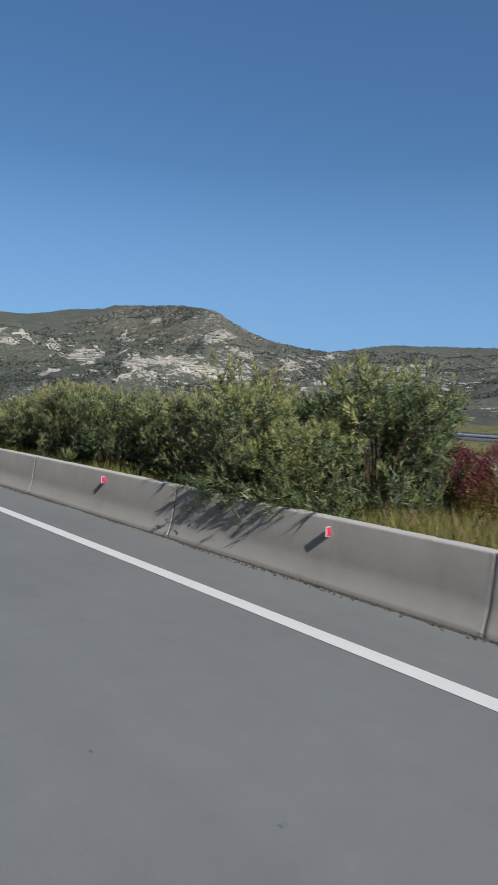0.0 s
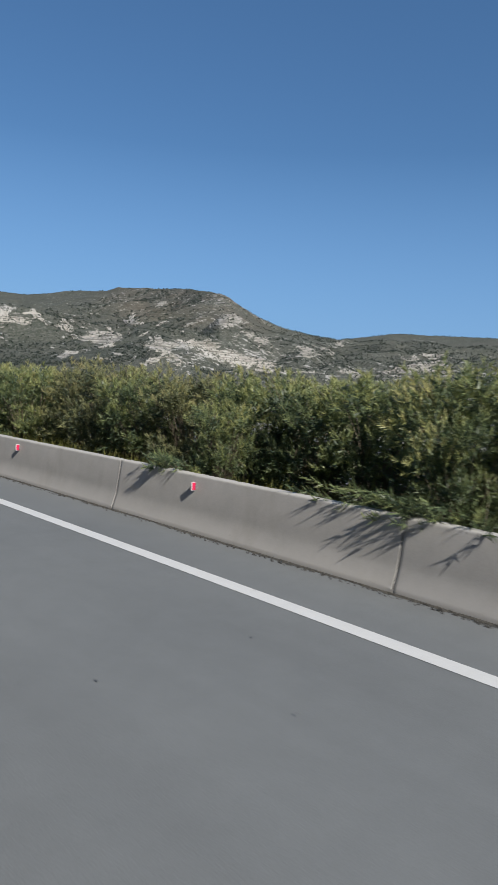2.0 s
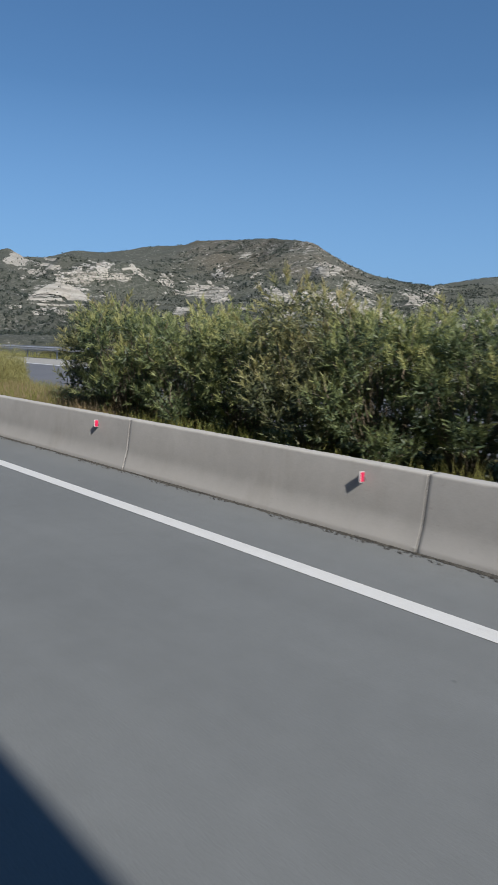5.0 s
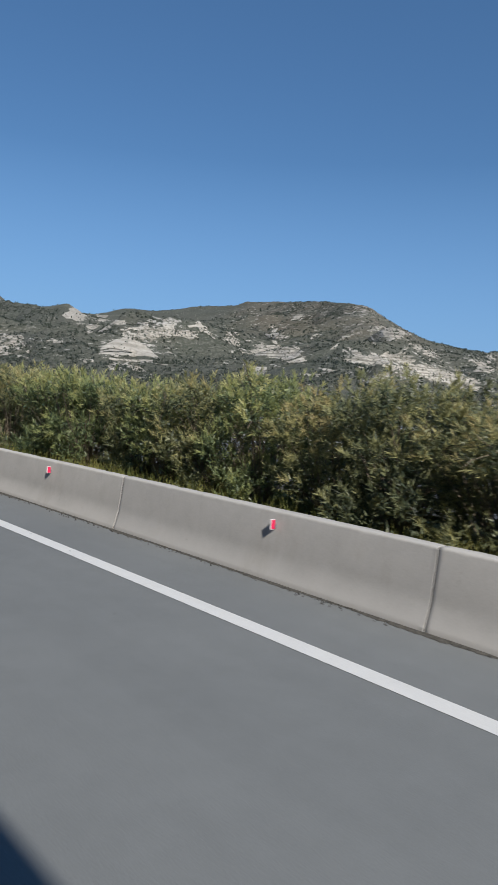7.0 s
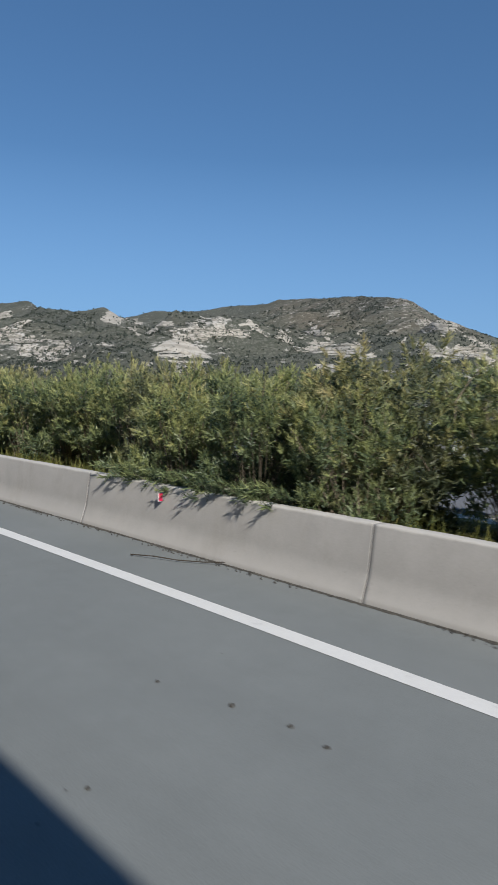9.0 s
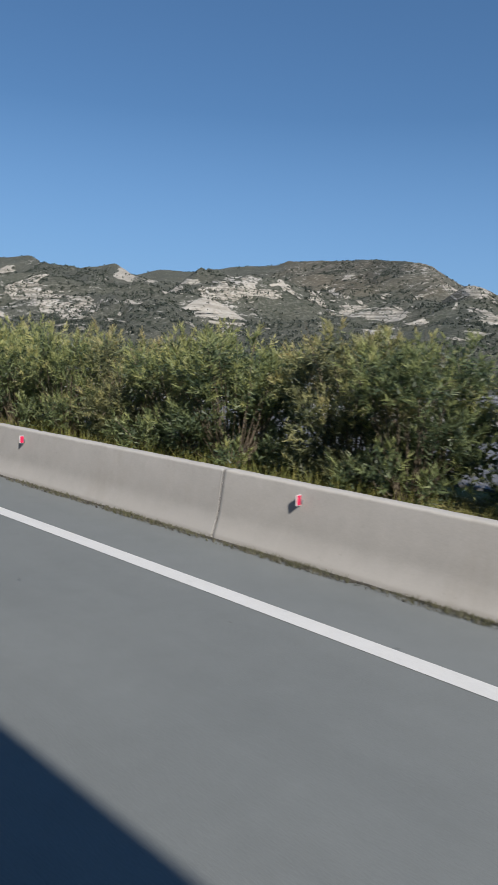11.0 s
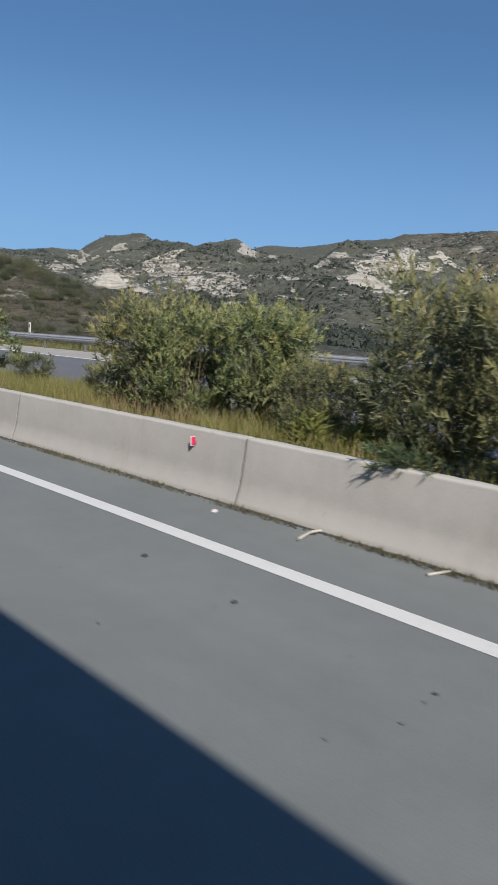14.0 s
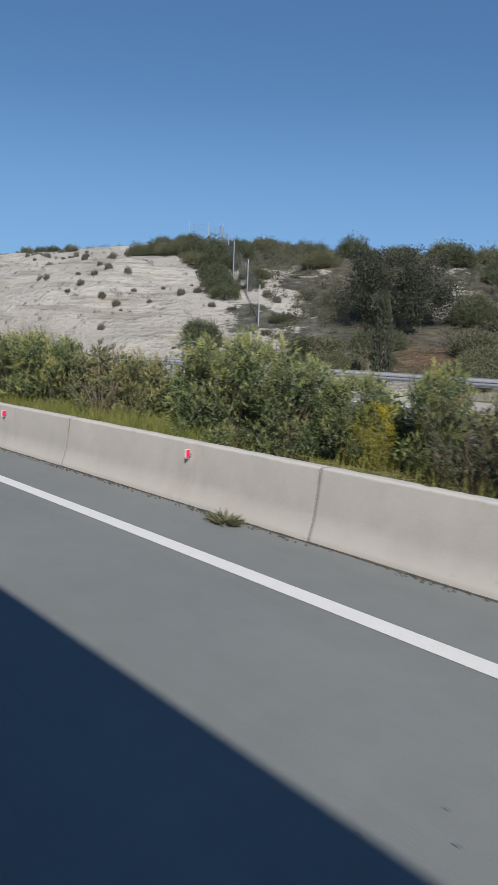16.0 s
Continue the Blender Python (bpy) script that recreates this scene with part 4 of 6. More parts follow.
# stretches where the bushes are thin and half bare, or olive brown
OPEN = [(203.2, 208.4), (352.2, 357.5), (469.3, 476.5)]
THIN = [(204.5, 210.5), (459, 462)]
DULL = [(212, 226), (253, 262), (358, 366), (386, 394), (404, 414), (420, 427.5)]
edges = [10.3] + [v for a, b in BARE[1:] for v in (a, b)] + [518.0]
for lo, hi in zip(edges[::2], edges[1::2]):
    count = max(1, round((hi - lo - 0.8) / 1.62))
    for i in range(count):
        s = lo + 0.95 + (hi - lo - 1.9) * (i / (count - 1) if count > 1 else 0.5)
        if 0 < i < count - 1:
            s += rng.uniform(-0.35, 0.35)
        if 483.6 < s < 503.5 or s < 14:
            continue
        top = np.interp(s, [t[0] for t in TOPS], [t[1] for t in TOPS]) * rng.uniform(0.94, 1.08)
        n = -2.5 + rng.normal(0, 0.28)
        if any(a < s < b for a, b in SETBACK):
            n = -3.1 + rng.normal(0, 0.2)
        if any(a < s < b for a, b in OVERHANG):
            n = -1.3 + rng.normal(0, 0.07)
        draw = rng.uniform(0, 1)
        kind = "olive" if draw < (0.55 if any(a < s < b for a, b in DULL) else 0.25) else "green"
        if any(a < s < b for a, b in OPEN):
            kind = "open"
        if any(a < s < b for a, b in THIN) and draw > 0.5:
            kind = "sparse"
        oleander(s, n, top, kind, rng.uniform(0.88, 1.12))
for s, n, top, kind, wide in ((473.2, -2.1, 1.5, "sparse", 0.5), (189.0, -0.8, 3.1, "olive", 1.0), (187.6, -1.6, 3.4, "green", 0.95), (11.1, -2.3, 3.35, "green", 1.02), (11.0, -3.0, 2.9, "green", 0.75), (12.7, -1.0, 2.9, "green", 0.88), (11.3, -0.95, 2.3, "green", 0.72), (12.0, -0.85, 2.1, "green", 0.65), (502.6, -2.5, 2.6, "green", 0.95), (500.4, -2.4, 2.65, "green", 1.0), (498.4, -2.3, 2.65, "green", 0.85), (495.9, -2.4, 2.45, "sparse", 0.75), (495.2, -2.9, 2.2, "olive", 0.6),
                              (492.4, -2.7, 2.5, "green", 0.7), (491.4, -2.2, 2.75, "green", 0.85), (490.2, -2.4, 2.35, "green", 0.7), (489.2, -2.9, 2.1, "green", 0.5), (487.7, -3.0, 2.3, "green", 0.4), (486.7, -2.3, 1.9, "sparse", 0.6),
                              (485.4, -2.5, 2.1, "green", 0.7), (484.2, -2.7, 2.2, "olive", 0.7)):
    oleander(s, n, top, kind, wide)
# bushes whose outer branches hang over the barrier
for s, n, top, wide in ((43.6, -1.12, 2.5, 0.75), (57.6, -1.12, 2.5, 0.8), (51.0, -1.2, 2.4, 0.6), (67.5, -1.22, 2.4, 0.65), (72.2, -1.3, 2.2, 0.55), (90.2, -1.22, 2.4, 0.6), (86.0, -1.25, 2.4, 0.6), (99.8, -1.3, 2.8, 0.6), (189.6, -0.95, 2.3, 0.72),
                        (194.3, -1.2, 2.4, 0.7), (205.8, -1.02, 2.6, 0.75), (270.3, -1.1, 2.6, 0.8), (264.2, -1.2, 2.4, 0.6), (278.3, -1.12, 2.6, 0.75), (280.0, -1.12, 2.7, 0.75), (281.8, -1.12, 2.6, 0.75), (365.9, -1.2, 2.2, 0.5), (447.3, -1.15, 2.2, 0.55), (455.5, -1.1, 2.5, 0.75)):
    oleander(s, n, top, "olive" if 203 < s < 210 else "green", wide)


def spray_meshes(branches=34, leaves=24):
    """Low branches that arch from a bush's foot across the top of the barrier."""
    foot = np.stack([rng.normal(0, 0.12, branches), rng.normal(0, 0.3, branches), np.zeros(branches)], 1)
    end = np.stack([-rng.uniform(0.4, 0.86, branches), foot[:, 1] + rng.normal(0, 0.4, branches), rng.uniform(0.42, 0.74, branches)], 1)
    way = unit(end - foot + np.array([-0.35, 0, -0.25]))
    tone = np.clip(rng.normal(0.2, 0.13, branches), 0, 1)
    cs, ax, sd, tn = [], [], [], []
    for q in range(leaves):
        f = (q // 3) * 3 / leaves * 0.42
        side = unit(np.cross(way, rng.normal(0, 1, (branches, 3))))
        a = unit(way + side * rng.uniform(0.5, 1.0, (branches, 1)))
        cs.append(end - way * f + rng.normal(0, 0.012, (branches, 3)))
        ax.append(a * rng.uniform(0.1, 0.17, (branches, 1)))
        sd.append(unit(np.cross(a, rng.normal(0, 1, (branches, 3)))) * rng.uniform(0.009, 0.014, (branches, 1)))
        tn.append(np.clip(tone + 0.1 - f * 0.5, 0, 1))
    leaf = toned(blades("foliage", np.concatenate(cs), np.concatenate(ax), np.concatenate(sd), [OLEANDER]), np.concatenate(tn))
    return stems_mesh("stems", foot, end, 0.009, [BARK]), leaf


SPRAY = [spray_meshes() for _ in range(3)]
for i, s in enumerate((11.2, 11.9, 12.6, 43.8, 44.6, 51.4, 57.6, 58.6, 59.3, 67.6, 68.3, 72.5, 86.5, 90.7, 100.3, 188.6, 189.2, 189.8, 194.4, 195.4, 205.9, 206.7, 264.6, 269.7, 270.6, 271.5,
                       279.2, 280.2, 281.2, 282.2, 366.2, 386.3, 394.8, 396.2, 397.4, 425.3, 447.3, 455.2, 456.2)):
    lone = 0.5 if 393 < s < 399 or s in (51.4, 72.5, 86.5, 90.7, 100.3, 366.2, 386.3, 425.3, 447.3) else 1.0
    m = stand(s, -0.84, BED) @ Matrix.Diagonal((1, lone if i % 2 else -lone, 1, 1))
    bush(SPRAY[i % 3], "low_oleander", "low oleander with branches hanging over the barrier", "bush", "low oleanders behind the barrier", m)
for s, n, top, kind, wide in ((97.6, -2.9, 1.95, "olive", 0.55), (96.0, -2.7, 1.9, "sparse", 0.6), (95.0, -3.0, 2.0, "green", 0.5), (101.0, -2.2, 3.3, "green", 0.85), (207.4, -2.1, 3.4, "sparse", 0.8), (207.6, -2.6, 3.2, "olive", 0.7), (371.0, -2.3, 3.45, "green", 0.95), (350.8, -2.0, 3.55, "green", 0.8)):
    oleander(s, n, top, kind, wide)

# ---- what grows on the hills and beside the far carriageway ----
from_ground = ground.data
flat = np.zeros(len(from_ground.vertices) * 3)
from_ground.vertices.foreach_get("co", flat)
from mathutils.bvhtree import BVHTree
SHEET = BVHTree.FromPolygons([tuple(v) for v in flat.reshape(-1, 3)], [tuple(p.vertices) for p in from_ground.polygons])


def soil(x, y):
    hit = SHEET.ray_cast(Vector((x, y, 900)), Vector((0, 0, -1)))
    return hit[0].z if hit[0] else 0.0


def soil_at(s, n):
    p = at(s, n)
    return soil(p.x, p.y)


def clump_quads(points, sizes, leaves):
    """Tufts of leafy sprays round points, for one mesh."""
    k = len(points)
    c = np.repeat(points, leaves, axis=0)
    z = np.repeat(sizes, leaves)[:, None]
    d = unit(rng.normal(0, 1, (k * leaves, 3)) * np.array([1, 1, 0.75]) + np.array([0, 0, 0.35]))
    c = c + d * z * rng.uniform(0.05, 0.45, (k * leaves, 1)) + np.array([0, 0, 0.25]) * z
    a = unit(d + rng.normal(0, 0.6, d.shape)) * z * rng.uniform(0.4, 0.75, (k * leaves, 1))
    b = unit(np.cross(a, rng.normal(0, 1, d.shape))) * z * rng.uniform(0.18, 0.36, (k * leaves, 1))
    return c, a, b


# bare chalk on the hills: azimuth and tilt of its middle seen from the hub, half width and half height in degrees, lean, shape
OUTCROPS = [(23.12, 5.87, 1.9, 0.73, -0.12, "cone"), (20.85, 5.4, 1.23, 0.2, 0, "band"), (20.9, 4.85, 1.53, 0.28, 0, "band"), (19.75, 3.9, 3.0, 0.85, 0, "face"), (19.44, 2.74, 2.16, 0.16, 0, "band"), (18.08, 2.2, 0.69, 0.41, 0, "patch"),
            (19.92, 2.13, 0.76, 0.36, -0.3, "patch"), (18.49, 5.82, 1.01, 0.29, -0.1, "band"), (25.69, 6.22, 0.95, 0.53, -0.15, "cone"), (3.5, 2.97, 1.6, 0.8, -0.1, "face"), (7.58, 3.74, 2.86, 1.1, -0.38, "strip"), (7.88, 5.6, 0.7, 0.6, 0.6, "patch")]
OUTCROPS += [(3.0, 4.01, 1.65, 0.45, -0.1, "strip"), (15.5, 6.4, 1.4, 0.95, -0.2, "cone"), (32.63, 4.15, 2.54, 0.6, -0.1, "band"), (41.76, 3.99, 3.28, 0.55, -0.04, "band"), (45.33, 3.05, 2.51, 0.7, -0.12, "band"), (41.8, 2.47, 1.2, 0.42, 0.2, "patch"),
             (42.5, 6.15, 1.6, 0.5, -0.15, "strip"), (32.71, 5.46, 0.8, 0.4, -0.8, "strip"), (34.28, 7.02, 0.66, 0.22, 0.55, "strip"), (38.45, 5.65, 0.71, 0.2, 0.45, "strip"), (30.91, 2.54, 0.79, 0.38, 0, "band"), (10.12, 3.69, 1.19, 0.7, -0.2, "strip")]
OUTCROPS += [(50.1, 4.3, 0.85, 0.3, -0.6, "patch"), (49.89, 3.64, 1.42, 0.5, -0.4, "strip"), (48.65, 2.48, 1.5, 0.7, -0.4, "strip"), (45.09, 4.72, 1.27, 0.35, -0.35, "strip"), (59.04, 2.56, 1.9, 0.72, 0.1, "strip"), (58.06, 3.55, 1.7, 0.25, 0, "strip"),
             (57.28, 1.85, 0.86, 0.34, 0, "patch"), (28.91, 4.77, 0.89, 0.5, -0.7, "strip"), (13.49, 3.86, 0.63, 0.32, 0, "patch"), (7.33, 1.84, 0.95, 0.3, 0, "strip"), (21.4, 5.1, 2.3, 0.75, -0.05, "strip"), (24.6, 5.3, 1.6, 0.3, -0.1, "strip"), (17.2, 5.2, 1.2, 0.35, 0.1, "strip")]
for _ in range(16):
    OUTCROPS.append((rng.uniform(26, 48), rng.uniform(4.3, 6.4), rng.uniform(0.3, 0.7), rng.uniform(0.14, 0.26), rng.choice([-0.7, 0.6]), "strip"))
for _ in range(20):
    OUTCROPS.append((rng.uniform(12, 62), rng.uniform(1.7, 3.4), rng.uniform(0.3, 0.9), rng.uniform(0.1, 0.22), rng.uniform(-0.15, 0.15), "strip"))
OUTCROP_LABEL = {"cone": "white chalk cone bared on the scrubby hillside", "band": "terraced white chalk cutting across the hillside", "face": "smooth white chalk face of an old cutting",
                 "strip": "broken white chalk slope dotted with dark scrub", "patch": "small bare white chalk patch on the hillside"}
CHALK_EYE = HUB + Vector((0, 0, 2.3))
on_chalk, loose = [], ([], [])


def outcrop(az, tilt, half_w, half_h, lean, shape):
    """A skin of rock over the hillside, thick in the middle and run out at its ragged rim, cut into ledges."""
    cols, rows = max(8, round(2.4 * half_w / 0.07)), max(6, round(2.4 * half_h / 0.05))
    ragged = {"cone": 0.55, "band": 0.5, "face": 0.08, "strip": 1.0, "patch": 0.7}[shape]
    verts, faces, keep, far = [], [], [], []
    for j in range(rows + 1):
        v = -1.2 + 2.4 * j / rows
        for i in range(cols + 1):
            u = -1.2 + 2.4 * i / cols
            a, e = radians(az + u * half_w), radians(tilt + v * half_h + lean * u * half_w)
            way = Vector((math.sin(a) * math.cos(e), math.cos(a) * math.cos(e), math.sin(e)))
            p, _, _, d = SHEET.ray_cast(CHALK_EYE, way)
            if p is None:
                verts.append(CHALK_EYE), keep.append(False), far.append(0.0)
                continue
            m = {"cone": min((1.0 - v) * 0.55 - abs(u), v + 1.0), "band": min(1 - abs(u), 1.1 * (1 - abs(v))), "face": min(v + 1.0, 0.7 * (1 - 2 * abs(u + 0.1) ** 1.6 - v), 1 - abs(u))}.get(shape, 1 - math.hypot(u, v))
            m += ragged * (0.75 * fbm(p.x, p.y + 2.1 * p.z, d * 0.012, 4) + 0.6 * fbm(p.x * 0.3, p.z * 3.2, d * 0.014, 3)) - (0.1 if shape == "strip" else 0.04)
            step = d * 0.0042
            cut_in = 0.12 if shape == "face" else 0.3 if shape == "cone" else 0.5
            swell = 0.0045 * d * smooth(1.5 * m) if shape == "face" else 0.0
            part_up = (p.z / step + 0.35 * fbm(p.x, p.y, 60, 2)) % 1.0
            out = smooth(m * 5) * (0.0012 * d + step * cut_in * (1 - part_up if part_up > 0.3 else part_up * 2.3)) + swell + 0.0007 * d * fbm(p.x, p.y + p.z, d * 0.006, 3) - 0.3
            verts.append(p - way * out + Vector((0, 0, 0.25 * out)))
            keep.append(m > 0.0), far.append(d)
    w = cols + 1
    for j in range(rows):
        for i in range(cols):
            q = (j * w + i, j * w + i + 1, (j + 1) * w + i + 1, (j + 1) * w + i)
            if all(keep[k] for k in q) and max(far[k] for k in q) - min(far[k] for k in q) < 0.06 * far[q[0]]:
                faces.append(q)
                if rng.uniform(0, 1) < {"cone": 0.022, "band": 0.022, "face": 0.004, "strip": 0.06, "patch": 0.03}[shape]:
                    on_chalk.append((*verts[q[0]], far[q[0]]))
    root = list(range(len(verts)))

    def top_of(k):
        while root[k] != k:
            root[k] = root[root[k]]
            k = root[k]
        return k

    for f in faces:
        for k in f[1:]:
            root[top_of(k)] = top_of(f[0])
    pieces = {}
    for f in faces:
        pieces.setdefault(top_of(f[0]), []).append(f)
    for piece in pieces.values():
        if len(piece) < 14:
            base = len(loose[0])
            used = sorted({k for f in piece for k in f})
            loose[0].extend(verts[k] for k in used)
            loose[1].extend(tuple(base + used.index(k) for k in f) for f in piece)
            continue
        used = sorted({k for f in piece for k in f})
        slot = {k: i for i, k in enumerate(used)}
        me = mesh_of("chalk_outcrop", [verts[k] for k in used], [tuple(slot[k] for k in f) for f in piece], [CHALK_CLEAN if shape in ("face", "cone") else CHALK_FACE])
        tagged(new("chalk_outcrop", me), OUTCROP_LABEL[shape], "rock outcrop", "chalk outcrops of the hills")


for row in OUTCROPS:
    outcrop(*row)
tagged(new("chalk_rubble", mesh_of("chalk_rubble", *loose, [CHALK_FACE])), "small scraps of white chalk strewn over the hillside", "rubble", kind="stuff")


def hill_scrub():
    pts, sizes = [], []
    while len(pts) < 60000:
        az = radians(rng.uniform(-6, 74))
        r = 240 + 2300 * rng.uniform(0, 1) ** 1.2
        x, y = HUB.x + r * math.sin(az), HUB.y + r * math.cos(az)
        if fbm(x, y, 90, 3) + rng.uniform(-0.45, 0.45) < -0.12:
            continue
        pts.append((x, y, soil(x, y) - 0.3))
        sizes.append(rng.uniform(0.8, 2.7) ** 1.25 * (0.75 + r / 1600))
    for x, y, z, d in on_chalk:
        pts.append((x, y, z))
        sizes.append(0.0028 * d * rng.uniform(0.5, 1.3))
    spots, sizes = np.array(pts), np.array(sizes)
    off = spots - np.array(CHALK_EYE)
    az, tilt = np.degrees(np.arctan2(off[:, 0], off[:, 1])), np.degrees(np.arctan2(off[:, 2], np.hypot(off[:, 0], off[:, 1])))
    free = np.ones(len(spots), dtype=bool)
    for mid_az, mid_tilt, half_w, half_h, lean, shape in OUTCROPS:
        if shape in ("face", "cone", "band"):
            u, v = (az - mid_az) / half_w, (tilt - mid_tilt - lean * (az - mid_az)) / half_h
            free &= ~((np.abs(u) < (0.95 if shape != "cone" else 0.5 - 0.45 * v)) & (np.abs(v + 0.1) < 1.0))
    free &= ~((az > 38) & (az < 47) & (tilt > 5.4) & (rng.uniform(0, 1, len(spots)) < 0.65))
    free[len(spots) - len(on_chalk):] = True
    c, a, b = clump_quads(spots[free], sizes[free], 7)
    tagged(new("hill_scrub", blades("hill_scrub", c, a * 0.8, b, [SCRUB_FAR])), "dark green and grey scrub scattered over the dry hills", "scrub", kind="stuff")
    # small round trees along the crests
    pts, sizes = [], []
    for _ in range(420):
        line = RIDGES[0 if rng.uniform(0, 1) < 0.75 else int(rng.integers(1, 3))][0]
        az = rng.uniform(-3, 73)
        d = np.interp(az, line[:, 0], line[:, 1]) + rng.uniform(-50, 25)
        x, y = HUB.x + d * math.sin(radians(az)), HUB.y + d * math.cos(radians(az))
        pts.append((x, y, soil(x, y)))
        sizes.append(rng.uniform(2.5, 7.0) * d / 2600)
    c, a, b = clump_quads(np.array(pts), np.array(sizes), 46)
    return tagged(new("crest_trees", blades("crest_trees", c, a * 0.4, b * 0.55, [SCRUB_FAR])), "small dark trees along the crest of the hills", "scrub", kind="stuff")


hill_scrub()

SHRUB = [bush_meshes(760, 8, 1.15, 1.35, 0.11, 0.02, [SCRUB], 0.3, 0.0, 0.015) for _ in range(4)]
OLIVE = [bush_meshes(700, 8, 1.2, 1.1, 0.11, 0.019, [SCRUB_OLIVE], 0.3, 0.0, 0.015) for _ in range(3)]
DRY = [bush_meshes(230, 5, 0.5, 0.95, 0.15, 0.022, [SCRUB_GREY], 0.45, 0.0, 0.01) for _ in range(2)]


def shrub(s, n, k, dry=False):
    olive = rng.uniform(0, 1) < 0.4
    me = DRY[int(rng.integers(2))] if dry else OLIVE[int(rng.integers(3))] if olive else SHRUB[int(rng.integers(4))]
    m = stand(s, n, soil_at(s, n) - 0.12, rng.uniform(0, 360)) @ Matrix.Diagonal((k, k, k * rng.uniform(0.8, 1.15), 1))
    if dry:
        return bush(me, "dry_shrub", "small grey-green dry shrub on pale stony ground", "shrub", "dry shrubs of the slope", m)
    if olive:
        return bush(me, "hill_shrub", "low olive-brown shrub on the slope beyond the road", "shrub", "olive shrubs of the slope", m)
    return bush(me, "hill_shrub", "rounded dark green shrub on the slope beyond the road", "shrub", "dark shrubs of the slope", m)


def slope_scrub():
    """Low scrub that closes the ground between the shrubs of the near hill."""
    groups = {"dark": ([], []), "grey": ([], [])}
    for _ in range(8800):
        s, n = rng.uniform(440, 545), -18.5 - 42 * rng.uniform(0, 1) ** 0.9
        p = at(s, n)
        if s > chalk_edge(n) - 2 and n > -42:
            continue
        if (s - 500.6) ** 2 / 8 + (n + 23.5) ** 2 / 7 < 1 or (s - 505) ** 2 / 5 + (n + 26) ** 2 / 4 < 1:
            continue
        if fbm(p.x, p.y, 5, 3) + rng.uniform(-0.3, 0.3) < (0.2 if s > chalk_edge(n) - 12 else -0.16):
            continue
        g = groups["dark" if rng.uniform(0, 1) < 0.5 else "grey"]
        g[0].append((p.x, p.y, soil(p.x, p.y) - 0.05))
        g[1].append(rng.uniform(0.5, 1.5))
    for _ in range(420):
        s, n = rng.uniform(506, 572), rng.uniform(-44, -18.5)
        p = at(s, n)
        groups["grey"][0].append((p.x, p.y, soil(p.x, p.y) - 0.03))
        groups["grey"][1].append(rng.uniform(0.2, 0.65))
    for key, mat, label in (("dark", SCRUB_OLIVE, "low olive-green scrub over the near slope"), ("grey", SCRUB_GREY, "low grey thorny scrub over the near slope")):
        c, a, b = clump_quads(np.array(groups[key][0]), np.array(groups[key][1]), 72)
        tagged(new("slope_scrub", blades("slope_scrub", c, a * 0.24, b * 0.1, [mat])), label, "scrub", kind="stuff")


slope_scrub()
count = 0
while count < 190:
    s, n = rng.uniform(462, 548), -20 - 30 * rng.uniform(0, 1)
    if s > chalk_edge(n) - 4 and n > -43:
        continue
    if (s < 500 and n > -20.5) or (s - 500.6) ** 2 / 8 + (n + 23.5) ** 2 / 8 < 1 or (s - 506) ** 2 / 9 + (n + 28.5) ** 2 / 9 < 1:
        continue
    shrub(s, n, rng.uniform(0.7, 1.4) * (0.7 if s < 497 else 1.0))
    count += 1
# the dense clump on the hill's brow, and lone shrubs on the chalk
for s, n, k in ((536, -33, 1.0), (534.5, -34, 1.2), (533, -34, 1.3), (531.5, -33.5, 1.2), (530, -33, 1.3), (528.5, -33, 1.2), (527, -32, 1.3), (526, -33.5, 1.4), (532, -36, 1.5), (529, -36, 1.7), (524.5, -31.5, 1.3), (523, -30, 1.2),
                (521.5, -29, 1.2), (519.5, -27.5, 1.3), (518, -26.5, 1.1), (515.5, -22.0, 1.1), (514.6, -21.5, 1.2), (513.5, -21.0, 0.9), (551, -36, 0.8), (556, -37, 0.9), (560, -38, 0.8), (566, -40, 0.9)):
    shrub(s, n, k)
for s, n, k in ((503.2, -19.6, 0.7), (504.6, -21.2, 0.9), (506.2, -20.2, 0.8), (507.4, -22.5, 1.0), (497.2, -20.0, 0.8), (495.8, -19.2, 0.7), (494.6, -21.8, 1.0), (502.2, -22.4, 0.6), (509.0, -20.4, 0.9), (504.0, -24.2, 0.9), (497.4, -22.2, 1.1), (496.6, -20.6, 1.0), (498.2, -25.0, 1.2), (495.4, -24.0, 1.2)):
    shrub(s, n, k)
for _ in range(110):
    shrub(rng.uniform(510, 562), rng.uniform(-34, -19), rng.uniform(0.3, 0.75), True)
# bushes just behind the guardrail
for s, n, k in ((194.6, -20.3, 1.3), (193.4, -20.8, 1.1), (199, -20, 1.5), (201.5, -20.5, 1.7), (204, -21, 1.3), (60, -22, 1.0), (218, -21, 1.2), (447.6, -20, 1.9), (449.4, -19.5, 2.0), (453, -20.5, 1.8), (30, -24, 1.2), (262, -21, 1.1), (300, -20, 1.3), (330, -21, 1.5), (140, -20, 1.3)):
    shrub(s, n, k)
for _ in range(45):
    shrub(rng.uniform(0, 480), rng.uniform(-48, -24), rng.uniform(0.6, 1.5))


# ---- cypress, the dark tree ----
def tube(verts, faces, p, q, r0, r1, sides=6):
    p, q = Vector(p), Vector(q)
    rot = (q - p).to_track_quat("Z", "Y").to_matrix()
    base = len(verts)
    for w, r in ((p, r0), (q, r1)):
        for k in range(sides):
            t = 2 * math.pi * k / sides
            verts.append(w + rot @ Vector((r * math.cos(t), r * math.sin(t), 0)))
    for k in range(sides):
        a, b = base + k, base + (k + 1) % sides
        faces.append((a, b, b + sides, a + sides))


